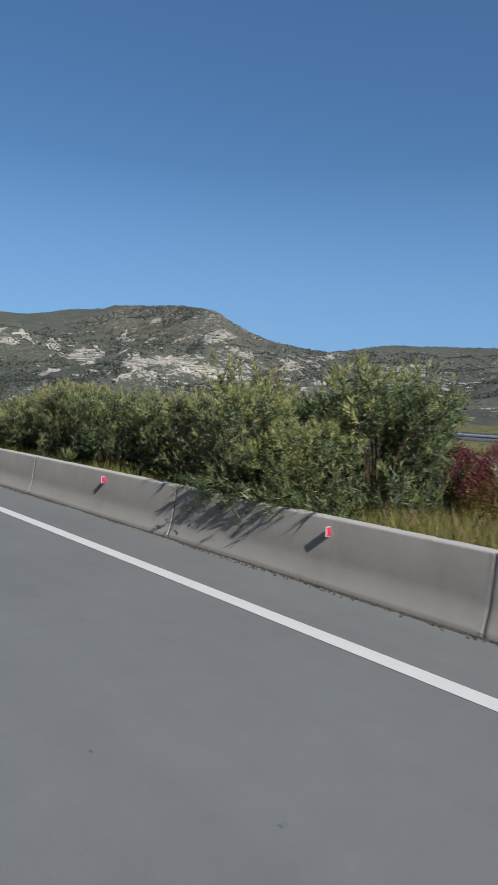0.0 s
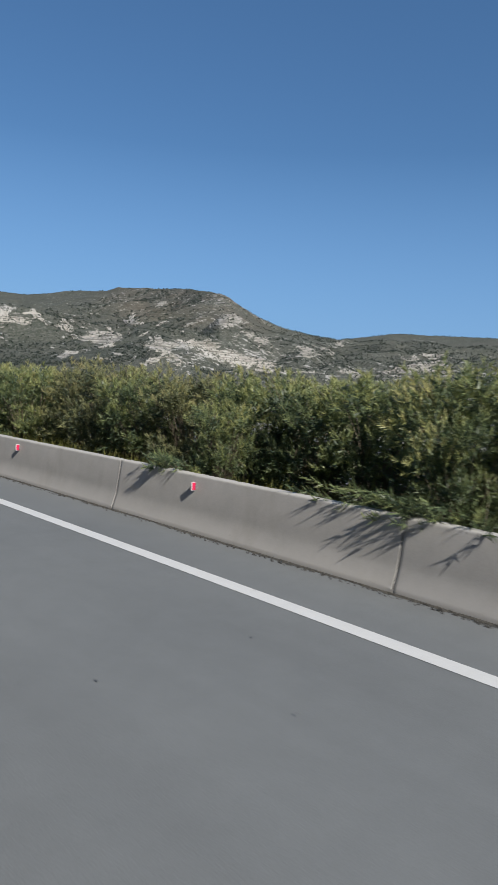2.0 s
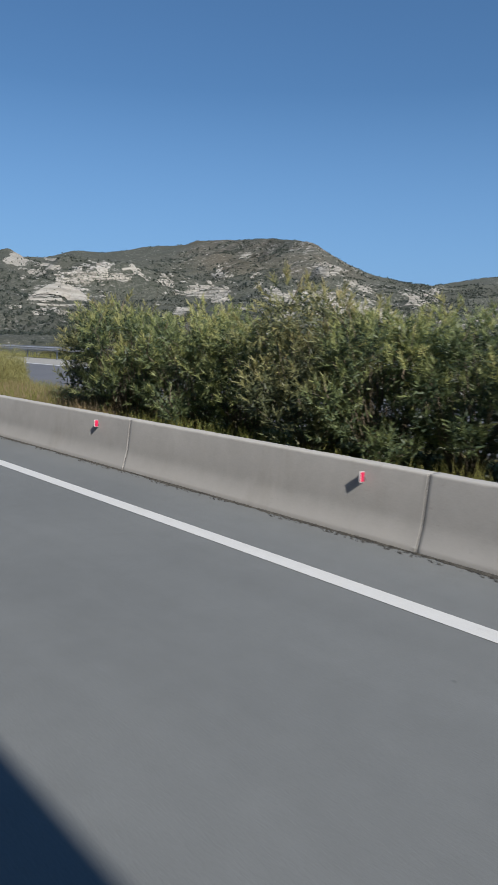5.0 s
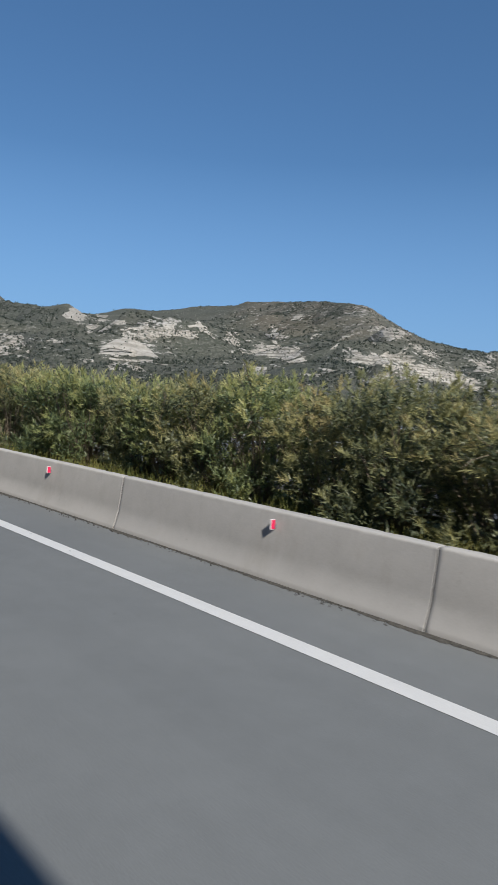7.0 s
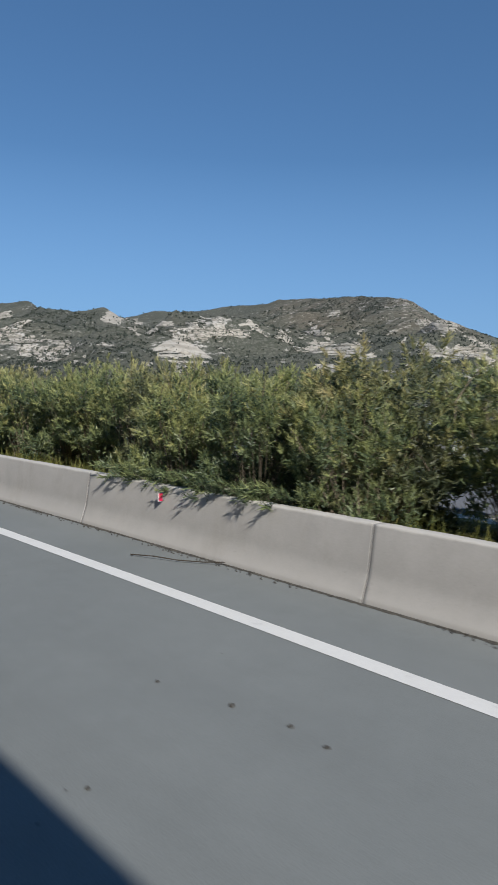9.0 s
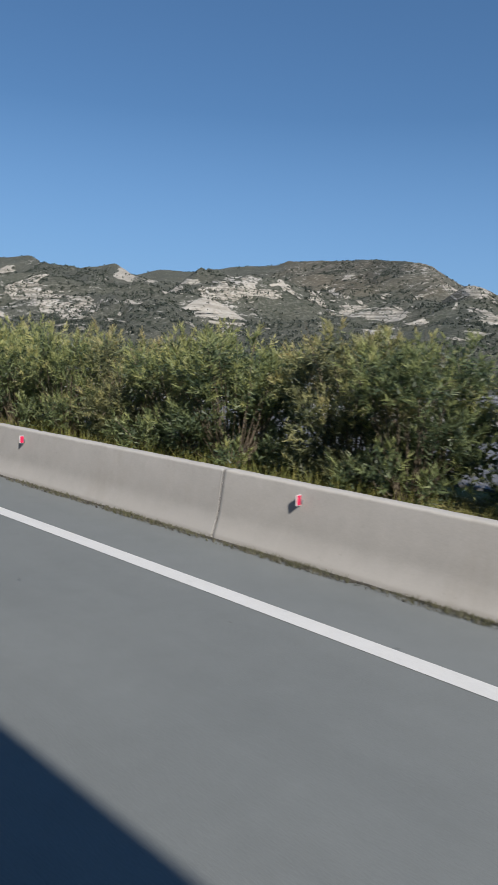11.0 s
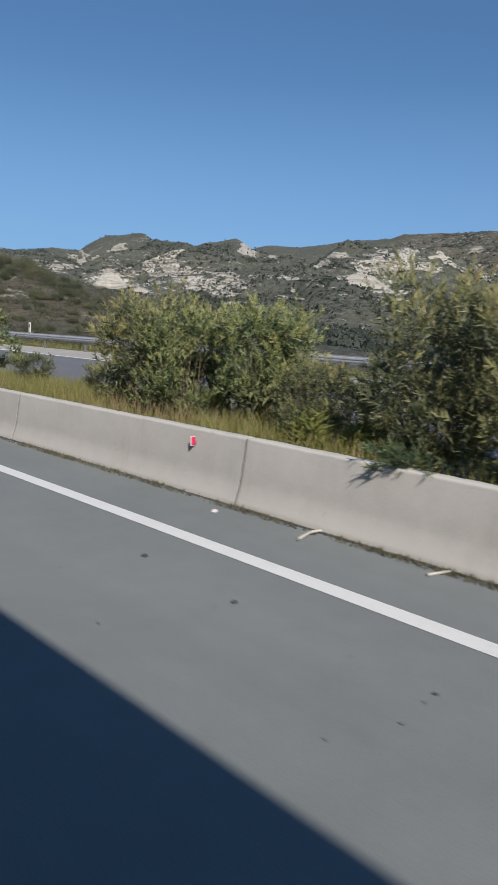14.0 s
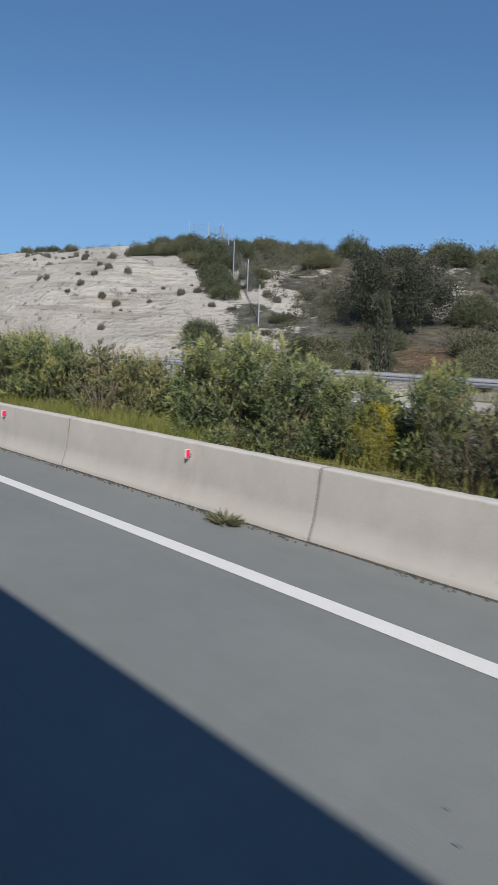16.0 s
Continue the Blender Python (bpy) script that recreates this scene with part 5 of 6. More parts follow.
def cypress(s, n, tall):
    verts, faces = [], []
    tube(verts, faces, (0, 0, -0.2), (0, 0, tall * 0.85), 0.09, 0.02)
    top = new("cypress", mesh_of("trunk", verts, faces, [BARK]))
    k = 2600
    h = rng.uniform(0.05, 1, k)
    w = 0.44 * np.sin(np.clip(h * 1.04, 0, 1) ** 0.55 * np.pi) ** 0.7 * rng.uniform(0.55, 1, k) + 0.03
    t = rng.uniform(0, 2 * np.pi, k)
    c = np.stack([w * np.cos(t), w * np.sin(t), h * tall], 1)
    a = unit(np.stack([np.cos(t) * 0.35, np.sin(t) * 0.35, np.ones(k)], 1) + rng.normal(0, 0.2, (k, 3))) * rng.uniform(0.12, 0.26, (k, 1))
    b = unit(np.cross(a, rng.normal(0, 1, (k, 3)))) * 0.03
    part("crown", quads("crown", c, a, b, [DARK_TREE]), top)
    top.matrix_basis = stand(s, n, soil_at(s, n))
    return tagged(top, "slim dark green cypress beside the guardrail", "tree")


def broad_tree(s, n, tall, wide, label, bare=0):
    verts, faces = [], []
    tube(verts, faces, (0, 0, -0.3), (0.15, 0.05, tall * 0.3), 0.2, 0.15, 8)
    tips = []
    for k in range(16):
        t = k * 2.4 + rng.uniform(-0.3, 0.3)
        el = rng.uniform(-0.45, 1.2)
        mid = Vector((0.15 + math.cos(t) * wide * 0.35 * math.cos(el), math.sin(t) * wide * 0.35 * math.cos(el), tall * (0.3 + 0.28 * math.sin(el))))
        end = Vector((math.cos(t) * wide * 0.8 * math.cos(el), math.sin(t) * wide * 0.8 * math.cos(el), tall * (0.36 + 0.5 * math.sin(el))))
        tube(verts, faces, (0.15, 0.05, tall * 0.28), mid, 0.1, 0.06, 5)
        tube(verts, faces, mid, end, 0.06, 0.025, 5)
        tips += [(mid + end) / 2, end]
        for _ in range(3):
            tw = end + Vector(rng.normal(0, 0.55, 3)) + Vector((0, 0, 0.35))
            tube(verts, faces, end, tw, 0.022, 0.006, 4)
            tips.append(tw)
    for k in range(bare):
        t = rng.uniform(0, 6.28)
        a = Vector((math.cos(t) * wide * 0.3, math.sin(t) * wide * 0.3, tall * 0.7))
        e = a + Vector((rng.normal(0, 0.5), rng.normal(0, 0.5), tall * 0.36))
        tube(verts, faces, a, e, 0.035, 0.008, 4)
        for _ in range(4):
            tube(verts, faces, a.lerp(e, rng.uniform(0.4, 0.9)), e + Vector(rng.normal(0, 0.35, 3)), 0.012, 0.004, 4)
    top = new("broadleaf_tree", mesh_of("trunk", verts, faces, [BARK]))
    tips = np.array([tuple(v) for v in tips])
    per = 250
    c = np.repeat(tips, per, axis=0)
    d = unit(rng.normal(0, 1, c.shape))
    c = c + d * rng.uniform(0.1, 1, (len(c), 1)) ** 0.6 * np.array([0.85, 0.85, 0.6])
    a = unit(d + rng.normal(0, 0.7, c.shape)) * rng.uniform(0.12, 0.24, (len(c), 1))
    b = unit(np.cross(a, rng.normal(0, 1, c.shape))) * 0.034
    part("crown", quads("crown", c, a, b, [DARK_TREE]), top)
    top.matrix_basis = stand(s, n, soil_at(s, n), rng.uniform(0, 360))
    return tagged(top, label, "tree")


cypress(499.4, -18.0, 3.9)
broad_tree(506.5, -29.5, 3.9, 3.6, "broad dark green tree with some bare upper branches", 5)
broad_tree(450.6, -21.5, 3.6, 2.4, "low dense dark green tree behind the guardrail")


# ---- white marker on the guardrail ----
def rail_marker(s):
    top = new("rail_marker", box_mesh("rail_marker", [WHITE_PLASTIC], 0.05, 0.2, 0.62, 0.012, 0.31))
    part("badge", box_mesh("badge", [DARK_WOOD], 0.008, 0.09, 0.2, 0.003, 0.4), top, "dark reflector badge", pose(-0.03, 0, 0))
    part("clamp", box_mesh("clamp", [STEEL_POST], 0.09, 0.1, 0.14, 0.006, -0.05), top, "steel clamp")
    top.matrix_basis = stand(s, RAIL_N - 0.03, RAIL_TOP)
    return tagged(top, "white plastic marker post clamped on the steel guardrail", "marker post")


rail_marker(459.5)


# ---- wire fence that climbs the chalk hill ----
def wire_fence():
    post_m = bpy.data.meshes.new("post")
    bm = bmesh.new()
    bmesh.ops.create_cone(bm, cap_ends=True, segments=8, radius1=0.036, radius2=0.036, depth=3.0, matrix=Matrix.Translation((0, 0, 1.1)))
    bm.to_mesh(post_m)
    bm.free()
    post_m.materials.append(STEEL)
    foot = [(543, -46), (539.5, -45.5), (536.5, -44), (532, -40), (528.8, -36.6), (525.8, -34.4), (522.0, -31.2), (517.1, -27.7), (513.3, -24.9)]
    top = new("wire_fence")
    places = []
    for s, n in foot:
        p = at(s, n, soil_at(s, n))
        places.append(p)
        part("post", post_m, top, "", pose(p.x, p.y, p.z))
    for p, q in zip(places, places[1:]):
        verts, faces = [], []
        for k in range(9):
            z = 0.15 + 0.27 * k
            tube(verts, faces, p + Vector((0, 0, z)), q + Vector((0, 0, z)), 0.006, 0.006, 3)
        for k in range(1, 14):
            w = p.lerp(q, k / 14)
            tube(verts, faces, w + Vector((0, 0, 0.15)), w + Vector((0, 0, 2.31)), 0.005, 0.005, 3)
        part("wire_panel", mesh_of("wire_panel", verts, faces, [STEEL_POST]), top, "thin steel wire mesh")
    return tagged(top, "tall steel wire fence climbing the chalk hill", "fence")


wire_fence()

# ---- shrubs of the median that are not oleander ----
def broom_meshes(radius, tall, bloom, leaf=0.08, low=0.36):
    """A rounded bush: green twigs within, blossom over the top and the outside."""
    stems, twigs = bush_meshes(900, 11, radius * 0.96, tall * 0.95, 0.11, 0.009, [BROOM_GREEN], 0.7)
    k = 20000
    d = unit(rng.normal(0, 1, (k, 3)))
    d[:, 2] = np.abs(d[:, 2])
    keep = d[:, 2] + 0.25 * np.sin(7 * d[:, 0] + 2) * np.cos(6 * d[:, 1]) + rng.normal(0, 0.2, k) > low
    d = d[keep]
    lump = 1 + 0.1 * np.sin(5 * d[:, 0] + 1) * np.sin(6 * d[:, 1]) + rng.normal(0, 0.05, len(d))
    c = d * np.array([radius, radius, tall]) * lump[:, None]
    a = unit(d + rng.normal(0, 0.7, d.shape) + np.array([0, 0, 0.4])) * rng.uniform(0.5 * leaf, leaf, (len(d), 1))
    b = unit(np.cross(a, rng.normal(0, 1, d.shape))) * 0.0075
    return stems, twigs, quads("blossom", c, a, b, [bloom])


BROOM_ME = broom_meshes(1.0, 1.5, BROOM, 0.06)
BROOM_DRY_ME = bush_meshes(1300, 12, 0.95, 1.3, 0.1, 0.006, [BROOM_DULL], 0.8)
BROOM_THIN_ME = broom_meshes(1.0, 1.5, BROOM, 0.07, 1.0)
RED_ME = broom_meshes(1.0, 1.1, RED_LEAF, 0.08, 0.72)
for s, n, k, h in ((177.7, -2.9, 0.8, 0.9), (176.9, -3.1, 0.85, 0.93), (176.0, -2.9, 0.85, 0.95), (417.5, -2.1, 0.95, 0.86)):
    ob = bush(BROOM_ME, "broom_bush", "broom bush covered in bright yellow blossom in the median", "bush", "yellow broom bushes", stand(s, n, BED, s * 40) @ Matrix.Diagonal((k, k, h, 1)))
    part("blossom", BROOM_ME[2], ob, "bright yellow blossom")
for s, n, k, h in ((488.8, -3.0, 0.55, 0.66), (487.9, -3.3, 0.36, 1.0)):
    ob = bush(BROOM_THIN_ME, "broom_bush", "thin green broom bush with scattered yellow blossom in the median", "bush", "thin broom bushes", stand(s, n, BED, s * 40) @ Matrix.Diagonal((k, k, h, 1)))
    part("blossom", BROOM_THIN_ME[2], ob, "scattered yellow blossom")
for s, n, k, h in ((174.5, -2.8, 0.95, 1.22), (175.0, -3.2, 0.8, 1.2), (180.0, -2.9, 0.95, 1.12), (400.6, -2.6, 0.7, 0.7), (181.6, -3.6, 0.6, 0.7), (96.5, -3.2, 0.9, 0.8)):
    bush(BROOM_DRY_ME, "dry_broom", "olive and straw-coloured half-dry broom bush in the median", "bush", "half-dry broom bushes", stand(s, n, BED, s * 40) @ Matrix.Diagonal((k, k, h, 1)))
for s, n, k, h in ((10.5, -3.9, 0.6, 1.2), (9.5, -3.5, 0.75, 1.25), (8.2, -3.6, 0.9, 1.2), (6.4, -3.9, 0.95, 1.2)):
    ob = bush(RED_ME, "bougainvillea", "low bougainvillea with dusky red bracts in the median", "bush", "red flowering bushes", stand(s, n, 0.3, s * 40) @ Matrix.Diagonal((k, k, h, 1)))
    part("bloom", RED_ME[2], ob, "dusky red bracts")
for s, n, top, wide in ((182.7, -2.7, 1.75, 0.5), (28.0, -2.6, 2.0, 0.6), (30.2, -3.3, 1.5, 0.5), (368.3, -3.6, 1.5, 0.5), (436.0, -3.7, 1.4, 0.45), (439.0, -3.5, 1.5, 0.5), (428.6, -3.3, 1.9, 0.5), (428.3, -2.4, 1.95, 0.5), (427.8, -3.7, 1.5, 0.45), (434.6, -3.4, 1.5, 0.4)):
    oleander(s, n, top, "olive" if s > 300 else "green", wide)


LEAFY_ME = bush_meshes(46, 9, 0.34, 0.75, 0.26, 0.026, [GREEN_GRASS], 0.9)
for s, n, k in ((364.9, -0.95, 1.0), (234.9, -1.0, 0.8), (235.4, -1.3, 1.0), (237.2, -1.5, 1.0), (238.0, -2.0, 0.9), (250.2, -1.2, 1.0), (250.8, -1.5, 0.9), (427.8, -1.8, 1.0), (427.2, -2.2, 0.9)):
    bush(LEAFY_ME, "leafy_weed", "bright green leafy weed behind the barrier", "weed", "leafy weeds behind the barrier", stand(s, n, 0.4, 30 + s * 70) @ Matrix.Diagonal((k, k, k, 1)))


def reed_clump(s, n):
    k = 1300
    t, r = rng.uniform(0, 6.28, k), rng.uniform(0, 0.45, k)
    c = np.stack([r * np.cos(t), r * np.sin(t), np.zeros(k)], 1)
    a = np.stack([np.cos(t) * r * 0.8, np.sin(t) * r * 0.8, rng.uniform(0.7, 1.35, k)], 1) + rng.normal(0, 0.06, (k, 3))
    b = unit(np.cross(a, rng.normal(0, 1, (k, 3)))) * 0.0055
    top = new("reed_clump", quads("reed_clump", c, a, b, [STRAW]))
    top.matrix_basis = stand(s, n, 0.38)
    return tagged(top, "clump of dry straw-coloured reeds in the median", "grass clump")


reed_clump(184.0, -1.9)
reed_clump(184.8, -2.3)


# ---- grass ----
def grass_field(name, label, count, mat, s_of, n_of, tall, wide, zb):
    s, n = s_of(count), n_of(count)
    base = np.array([tuple(at(u, v, zb(u, v))) for u, v in zip(s, n)])
    up = np.stack([rng.normal(0, 0.3, count), rng.normal(0, 0.3, count), np.ones(count)], 1)
    a = up * rng.uniform(tall * 0.5, tall, (count, 1))
    b = unit(np.cross(a, rng.normal(0, 1, (count, 3)))) * wide
    return tagged(new(name, quads(name, base, a, b, [mat])), label, "grass", kind="stuff")


def median_z(s, n):
    return mound(n) - 0.06


def in_gaps(k):
    w = np.array([b - a + 1.6 for a, b in BARE])
    pick = rng.choice(len(BARE), k, p=w / w.sum())
    return np.array([rng.uniform(BARE[i][0] - 0.8, BARE[i][1] + 0.8) for i in pick])


def tufted(k, lo, hi, scale):
    """Places along the road, gathered in tufts."""
    out = []
    while len(out) < k:
        s = rng.uniform(lo, hi)
        if noise.noise((s * scale, 3.3, 0)) + rng.uniform(-0.5, 0.5) > 0:
            out.append(s)
    return np.array(out)


grass_field("verge_grass", "yellow-green grass along the back of the barrier", 52000, GRASS, lambda k: tufted(k, 0, 515, 0.35), lambda k: -0.62 - 1.3 * rng.uniform(0, 1, k) ** 1.2, 0.5, 0.005, median_z)
grass_field("green_grass", "green grass under the oleanders", 64000, GREEN_GRASS, lambda k: tufted(k, 0, 515, 0.23), lambda k: -0.62 - 3.9 * rng.uniform(0, 1, k) ** 1.7, 0.5, 0.006, median_z)
grass_field("gap_grass", "tall dry yellow grass in the gaps of the hedge", 44000, GRASS, in_gaps, lambda k: -0.65 - 3.9 * rng.uniform(0, 1, k) ** 1.2, 0.64, 0.005, median_z)
grass_field("gap_green_grass", "lush green grass in the gaps of the hedge", 26000, GREEN_GRASS, in_gaps, lambda k: -0.65 - 3.5 * rng.uniform(0, 1, k) ** 1.2, 0.6, 0.006, median_z)
grass_field("meadow_grass", "dry reddish-yellow grass beside the flowering bushes", 13000, STRAW, lambda k: np.where(rng.uniform(0, 1, k) < 0.5, rng.uniform(166, 175.5, k), np.where(rng.uniform(0, 1, k) < 0.45, rng.uniform(2, 11.5, k), rng.uniform(426, 441, k))), lambda k: -0.7 - 2.6 * rng.uniform(0, 1, k), 0.62, 0.006, median_z)
LUSH = [(28.5, 33.5), (52.0, 54.5), (106.5, 113.5), (234.5, 240), (249.5, 253), (257.5, 263.5), (351.5, 366), (379, 384.5), (400, 406.5), (416, 421.5), (462, 470), (491, 505), (491.2, 494)]


def in_lush(k):
    w = np.array([b - a for a, b in LUSH])
    pick = rng.choice(len(LUSH), k, p=w / w.sum())
    return np.array([rng.uniform(*LUSH[i]) for i in pick])


grass_field("lush_grass", "tall bright green grass between the barrier and the bushes", 42000, GREEN_GRASS, in_lush, lambda k: -0.65 - 1.7 * rng.uniform(0, 1, k), 0.62, 0.006, median_z)
grass_field("rail_grass", "dry grass behind the far guardrail", 46000, GRASS, lambda k: rng.uniform(0, 560, k), lambda k: -15.7 - 5 * rng.uniform(0, 1, k) ** 1.5, 0.42, 0.007, lambda u, v: 0.7)
grass_field("dry_weeds", "grey dry bits of weed along the foot of the barrier", 22000, SCRUB_GREY, lambda k: tufted(k, 318, 433, 0.9), lambda k: 0.02 + 0.13 * rng.uniform(0, 1, k) ** 2, 0.07, 0.0055, lambda u, v: -0.01)
grass_field("gutter_weeds", "small weeds along the foot of the barrier", 8500, SCRUB_OLIVE, lambda k: tufted(k, 318, 433, 0.9), lambda k: 0.02 + 0.13 * rng.uniform(0, 1, k) ** 2, 0.085, 0.008, lambda u, v: -0.01)


# ---- dirt along the foot of the barrier ----
def gutter_dirt():
    verts, faces = [], []
    ss = np.arange(-10, 515, 0.035)
    for i, s in enumerate(ss):
        w = 0.045 + 0.062 * (noise.noise((s * 0.9, 0, 0)) + 0.5 * noise.noise((s * 3.1, 4, 0)) + 0.7 * noise.noise((s * 13.0, 8, 0)))
        w = max(0.004, w) * (0.9 if s < 240 else 0.6 if s < 433 else 0.35)
        for n, z in ((w, 0.003), (w * 0.4, 0.014 + 0.012 * noise.noise((s * 4, 9, 0))), (-0.01, 0.02)):
            verts.append(at(s, n, z))
        if i:
            for k in range(2):
                q = (i - 1) * 3 + k
                faces.append((q, q + 1, q + 4, q + 3))
    return tagged(new("gutter_dirt", mesh_of("gutter_dirt", verts, faces, [DIRT])), "dark grit gathered along the foot of the barrier", "dirt", kind="stuff")


gutter_dirt()


def gutter_crumbs():
    verts, faces = [], []
    for i in range(34000):
        s = rng.uniform(-5, 515)
        if noise.noise((s * 0.8, 1.7, 0)) + rng.uniform(-0.45, 0.45) < 0:
            continue
        n, r = 0.01 + 0.13 * rng.uniform(0, 1) ** 2, rng.uniform(0.003, 0.014)
        base = len(verts)
        verts.append(at(s, n, 0.02 + r))
        for q in range(5):
            t = q * 1.2566 + s
            verts.append(at(s + 1.6 * r * math.cos(t) * rng.uniform(0.6, 1.2), n + r * math.sin(t), 0.002))
        for q in range(5):
            faces.append((base, base + 1 + q, base + 1 + (q + 1) % 5))
    return tagged(new("gutter_crumbs", mesh_of("gutter_crumbs", verts, faces, [MUD])), "dark crumbs of earth and leaves along the foot of the barrier", "dirt", kind="stuff")


gutter_crumbs()


# ---- small things on the carriageway ----
def twig(points, r, mat, label):
    verts, faces = [], []
    for p, q in zip(points, points[1:]):
        tube(verts, faces, p, q, r, r * 0.8, 6)
    return tagged(new("fallen_stick", mesh_of("fallen_stick", verts, faces, [mat])), label, "stick")


twig([at(280.7, 0.68, 0.02), at(280.35, 0.56, 0.045), at(280.0, 0.40, 0.03), at(279.7, 0.2, 0.03), at(279.45, 0.03, 0.05)], 0.009, DARK_WOOD, "thin dark curved stick lying on the hard strip")
twig([at(457.56, 0.94, 0.02), at(457.56, 0.7, 0.03), at(457.53, 0.45, 0.02)], 0.014, CHALK_STONE, "pale straight stick lying beside the edge line")
twig([at(426.0, 0.48, 0.03), at(426.05, 0.2, 0.05), at(426.04, 0.02, 0.04)], 0.016, CHALK_STONE, "pale broken piece of wood against the barrier")
twig([at(424.5, 0.31, 0.02), at(424.4, 0.05, 0.03)], 0.014, CHALK_STONE, "pale broken piece of wood against the barrier")
twig([at(455.35, 0.36, 0.02), at(455.2, 0.42, 0.03), at(455.08, 0.38, 0.02)], 0.022, BARK, "grey-brown strip of bark lying on the hard strip")


def crumb(name, s, n, r, mat, label, category):
    verts, faces, k = [], [], 9
    for j, (f, z) in enumerate(((1.0, 0.002), (0.7, 0.5 * r), (0.3, 0.7 * r))):
        for i in range(k):
            t = 2 * math.pi * i / k
            w = r * f * rng.uniform(0.6, 1.2)
            verts.append((w * math.cos(t), w * math.sin(t), min(z, 0.03) * rng.uniform(0.7, 1.1)))
        if j:
            for i in range(k):
                a, b = (j - 1) * k + i, (j - 1) * k + (i + 1) % k
                faces.append((a, b, b + k, a + k))
    faces.append(tuple(range(2 * k, 3 * k)))
    ob = new(name, mesh_of(name, verts, faces, [mat]))
    ob.matrix_basis = stand(s, n, 0.003, s * 70)
    return tagged(ob, label, category)


for s, n, r in ((263.2, 2.34, 0.05), (261.55, 2.75, 0.07), (277.0, 2.93, 0.05), (276.3, 2.77, 0.07), (275.8, 2.68, 0.06), (275.45, 2.71, 0.06), (276.06, 4.11, 0.05), (378.5, 2.86, 0.06), (377.4, 2.8, 0.06),
                (394.2, 2.59, 0.07), (395.6, 3.57, 0.05), (409.1, 2.51, 0.07), (408.3, 2.88, 0.06), (426.6, 2.11, 0.09), (425.2, 2.24, 0.08), (423.3, 2.28, 0.05), (171.5, 3.5, 0.05), (170.9, 2.77, 0.05), (25.6, 2.03, 0.05), (363.2, 2.67, 0.05)):
    crumb("mud_clod", s, n, r * 0.42, MUD, "small dark clod of dried mud on the asphalt", "clod")
for s, n in ((247.65, 0.96), (187.5, 0.97), (42.5, 0.87), (22.28, 1.0)):
    crumb("pale_stone", s, n, 0.055, CHALK_STONE, "small pale stone on the hard strip", "stone")


def stain(name, spots, label):
    """Small irregular crumbs and smears pressed onto the asphalt."""
    verts, faces = [], []
    for i, (s, n, ls, ln) in enumerate(spots):
        base, k = len(verts), 8
        z = 0.003 + 0.00005 * i
        verts.append(at(s, n, z + 0.003))
        for q in range(k):
            t = 2 * math.pi * q / k
            w = rng.uniform(0.4, 1.2)
            verts.append(at(s + ls * w * math.cos(t), n + ln * w * math.sin(t), z))
        for q in range(k):
            faces.append((base, base + 1 + q, base + 1 + (q + 1) % k))
    return tagged(new(name, mesh_of(name, verts, faces, [STAIN])), label, "stain", kind="stuff")


def dabs(s0, s1, n0, n1, count, size):
    """Crumbs thickest in the middle of the stretch."""
    mid, half = (s0 + s1) / 2, (s1 - s0) / 2
    return [(rng.normal(mid, half * 0.6), rng.normal((n0 + n1) / 2, abs(n1 - n0) * 0.6), size * rng.uniform(0.12, 0.5) ** 1.2, size * rng.uniform(0.08, 0.3)) for _ in range(count)]


stain("tar_crumbs", dabs(259.85, 260.5, 2.93, 3.15, 230, 0.06) + dabs(259.5, 261.3, 2.8, 3.15, 110, 0.045) + [(rng.uniform(261.2, 263.1), rng.normal(2.97, 0.05), 0.022 * rng.uniform(0.3, 1), 0.012) for _ in range(26)], "dark crumbs and smears scattered on the asphalt")
stain("tar_crumbs", dabs(361.6, 363.1, 2.75, 3.0, 330, 0.06), "dark crumbs and smears scattered on the asphalt")
stain("tar_crumbs", dabs(20.6, 21.3, 3.2, 3.5, 26, 0.045), "few faint dark crumbs on the asphalt")
stain("line_scuffs", [(363.07 + 0.04 * k, 1.345 + rng.uniform(-0.08, 0.08), 0.05, 0.012) for k in range(-4, 5)], "dark scuffs across the edge line")
stain("line_scuffs", [(261.95 + 0.075 * k, 1.8 + 0.01 * k, 0.016, 0.06) for k in range(-2, 3)], "dark short scuffs beside the edge line")
stain("line_scuffs", [(485.0 + rng.normal(0, 0.22), 1.34 + rng.normal(0, 0.05), 0.02 * rng.uniform(0.4, 1), 0.014 * rng.uniform(0.4, 1)) for k in range(9)], "dark scuffs on the edge line")
stain("seam_crumbs", [(247.4 + rng.normal(0, 0.025), rng.uniform(0.3, 6.5), rng.uniform(0.005, 0.016), rng.uniform(0.02, 0.06)) for _ in range(260)], "dark tar and grit along the seam of the asphalt")
road_crumbs = [(rng.uniform(-5, 515), 0.25 + 5.5 * rng.uniform(0, 1), rng.uniform(0.008, 0.022), rng.uniform(0.006, 0.016)) for _ in range(700)]
stain("road_grit", road_crumbs, "dark grit scattered thinly over the carriageway")


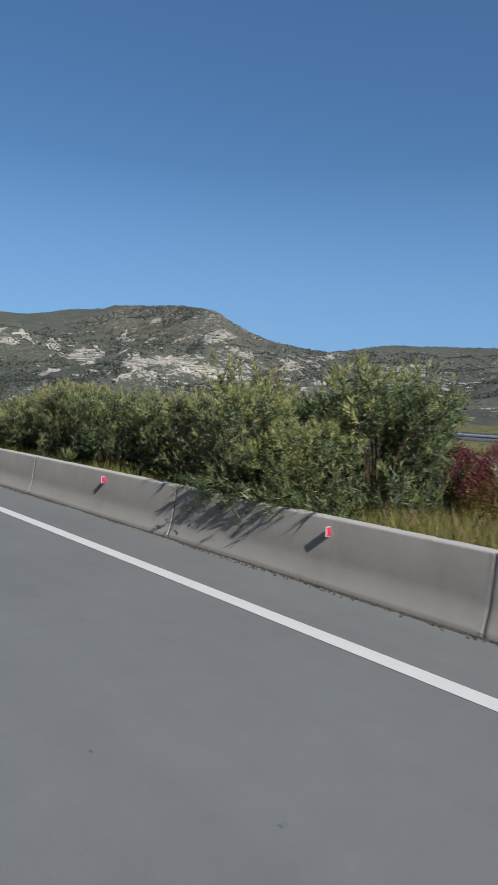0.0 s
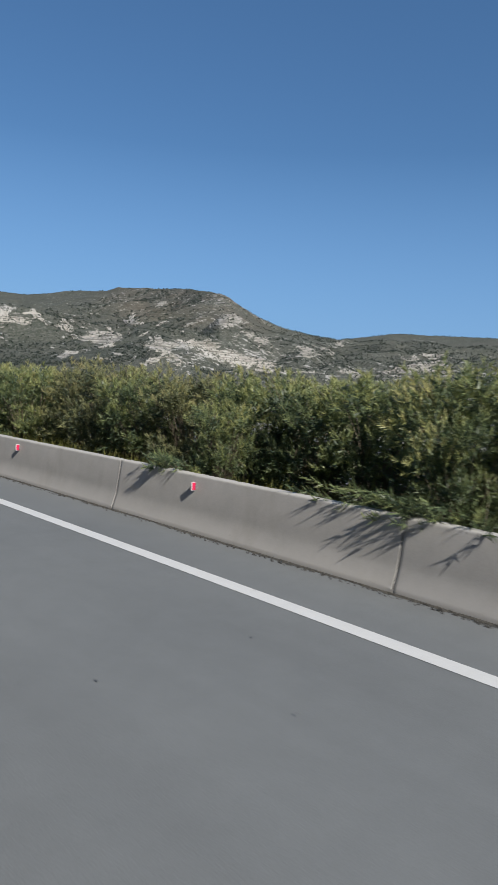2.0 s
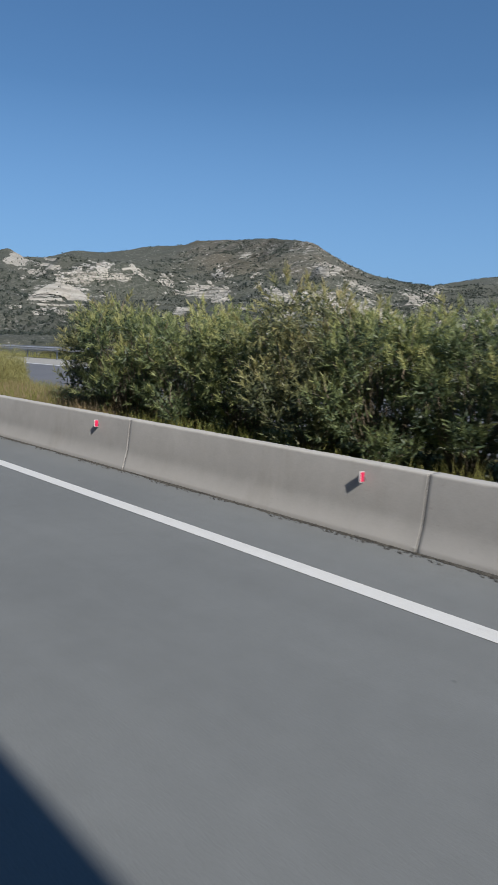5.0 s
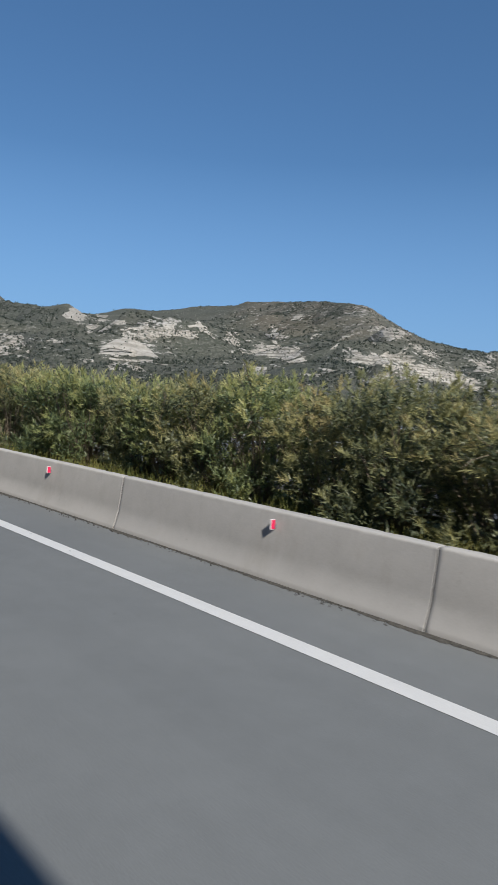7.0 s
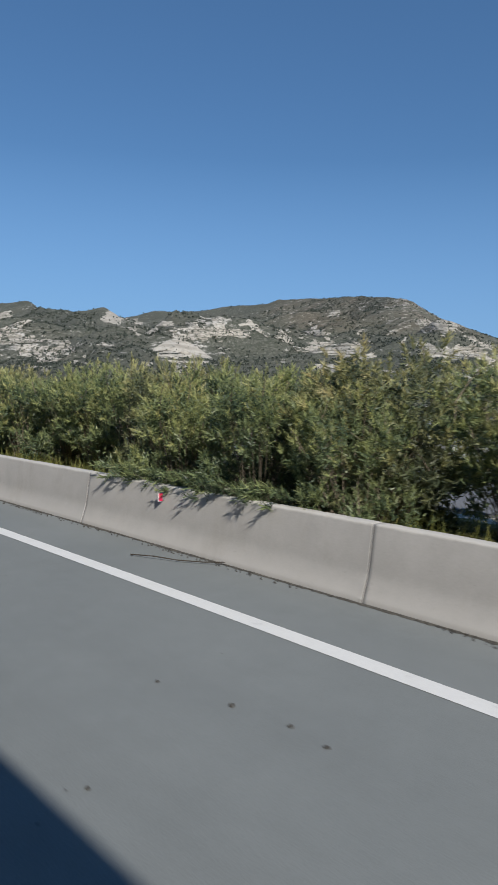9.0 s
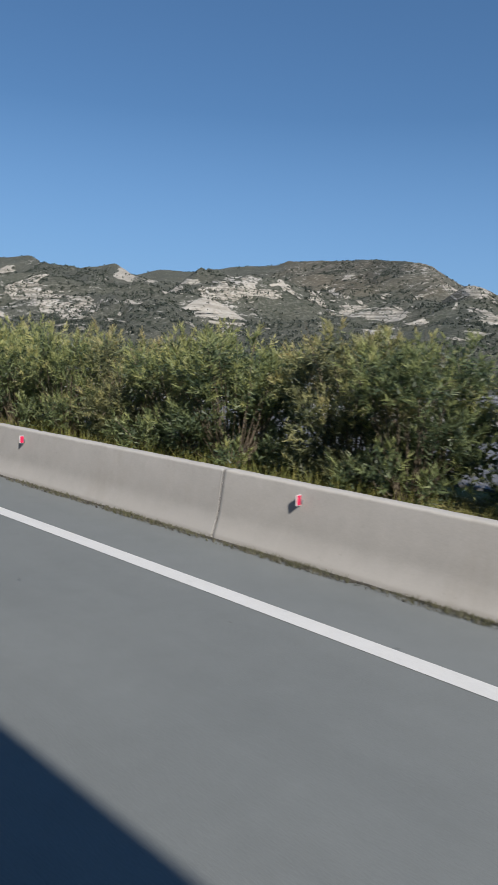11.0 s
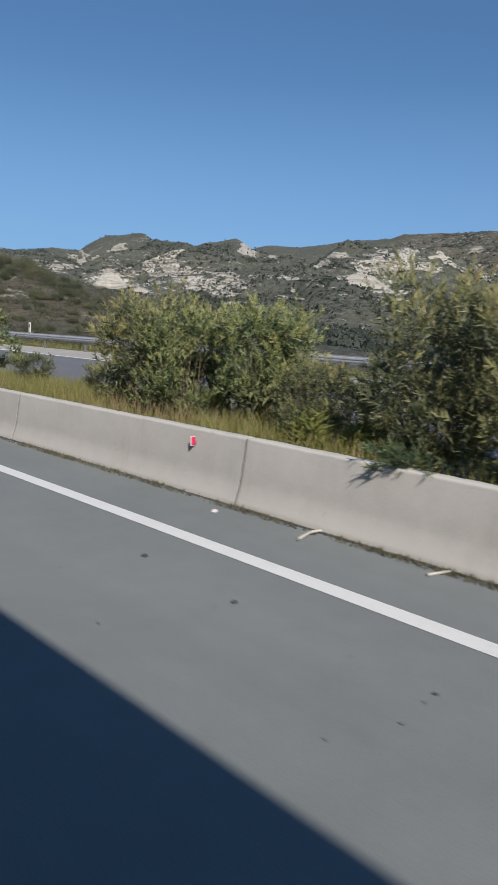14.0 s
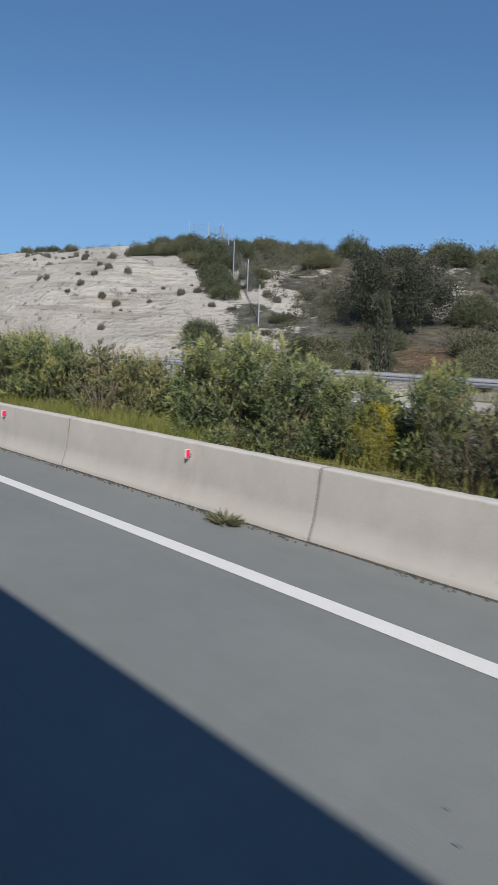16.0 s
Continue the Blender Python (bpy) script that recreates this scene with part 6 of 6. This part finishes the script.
# ---- weed at the foot of the barrier, scrap of litter ----
def weed(s, n):
    k = 260
    t = rng.uniform(0, 6.28, k)
    r = rng.uniform(0, 0.12, k)
    c = np.stack([r * np.cos(t), 1.5 * r * np.sin(t), np.full(k, 0.01)], 1)
    a = np.stack([np.cos(t) * 0.16, np.sin(t) * 0.26, rng.uniform(0.02, 0.17, k)], 1) * rng.uniform(0.4, 1.0, (k, 1))
    b = unit(np.cross(a, rng.normal(0, 1, (k, 3)))) * 0.012
    top = new("weed", quads("weed", c, a, b, [SCRUB_OLIVE]))
    top.matrix_basis = stand(s, n, 0.0)
    return tagged(top, "flat grey-green weed growing at the foot of the barrier", "weed")


weed(488.75, 0.2)
weed(384.9, 0.06)
crumb("litter", 427.46, 0.38, 0.05, WHITE_PLASTIC, "small white scrap of litter on the hard strip", "litter")

# ---- low growth behind the front row of the hedge ----
def undergrowth():
    pts, sizes = [], []
    for lo, hi in zip(edges[::2], edges[1::2]):
        for _ in range(int((hi - lo) * 19)):
            s = rng.uniform(lo + 0.3, hi - 0.3)
            if any(a < s < b for a, b in OPEN + THIN) and rng.uniform(0, 1) < 0.6:
                continue
            top = np.interp(s, [t[0] for t in TOPS], [t[1] for t in TOPS]) * (0.5 if 483.6 < s < 497 else 0.7)
            z = BED + (top - BED) * rng.uniform(0, 1) ** 1.15
            p = at(s, -3.7 + rng.normal(0, 0.35), z)
            pts.append((p.x, p.y, p.z))
            sizes.append(rng.uniform(0.45, 0.75))
    for i, mat, label in ((0, OLEANDER, "low green oleander shoots behind the hedge"), (1, OLEANDER_OLIVE, "low olive oleander shoots behind the hedge")):
        c, a, b = clump_quads(np.array(pts[i::2]), np.array(sizes[i::2]), 70)
        me = toned(blades("undergrowth", c, a * 0.42, b * 0.22, [mat]), rng.uniform(0.05, 0.55, len(c)))
        tagged(new("undergrowth", me), label, "undergrowth", kind="stuff")


undergrowth()
for s, n, top, kind, wide in ((100.5, -2.7, 3.1, "green", 0.95), (263.6, -2.95, 2.95, "olive", 0.95), (261.2, -3.1, 2.9, "olive", 0.9), (400.6, -3.4, 1.45, "sparse", 0.6), (399.5, -3.7, 1.5, "olive", 0.5)):
    oleander(s, n, top, kind, wide)
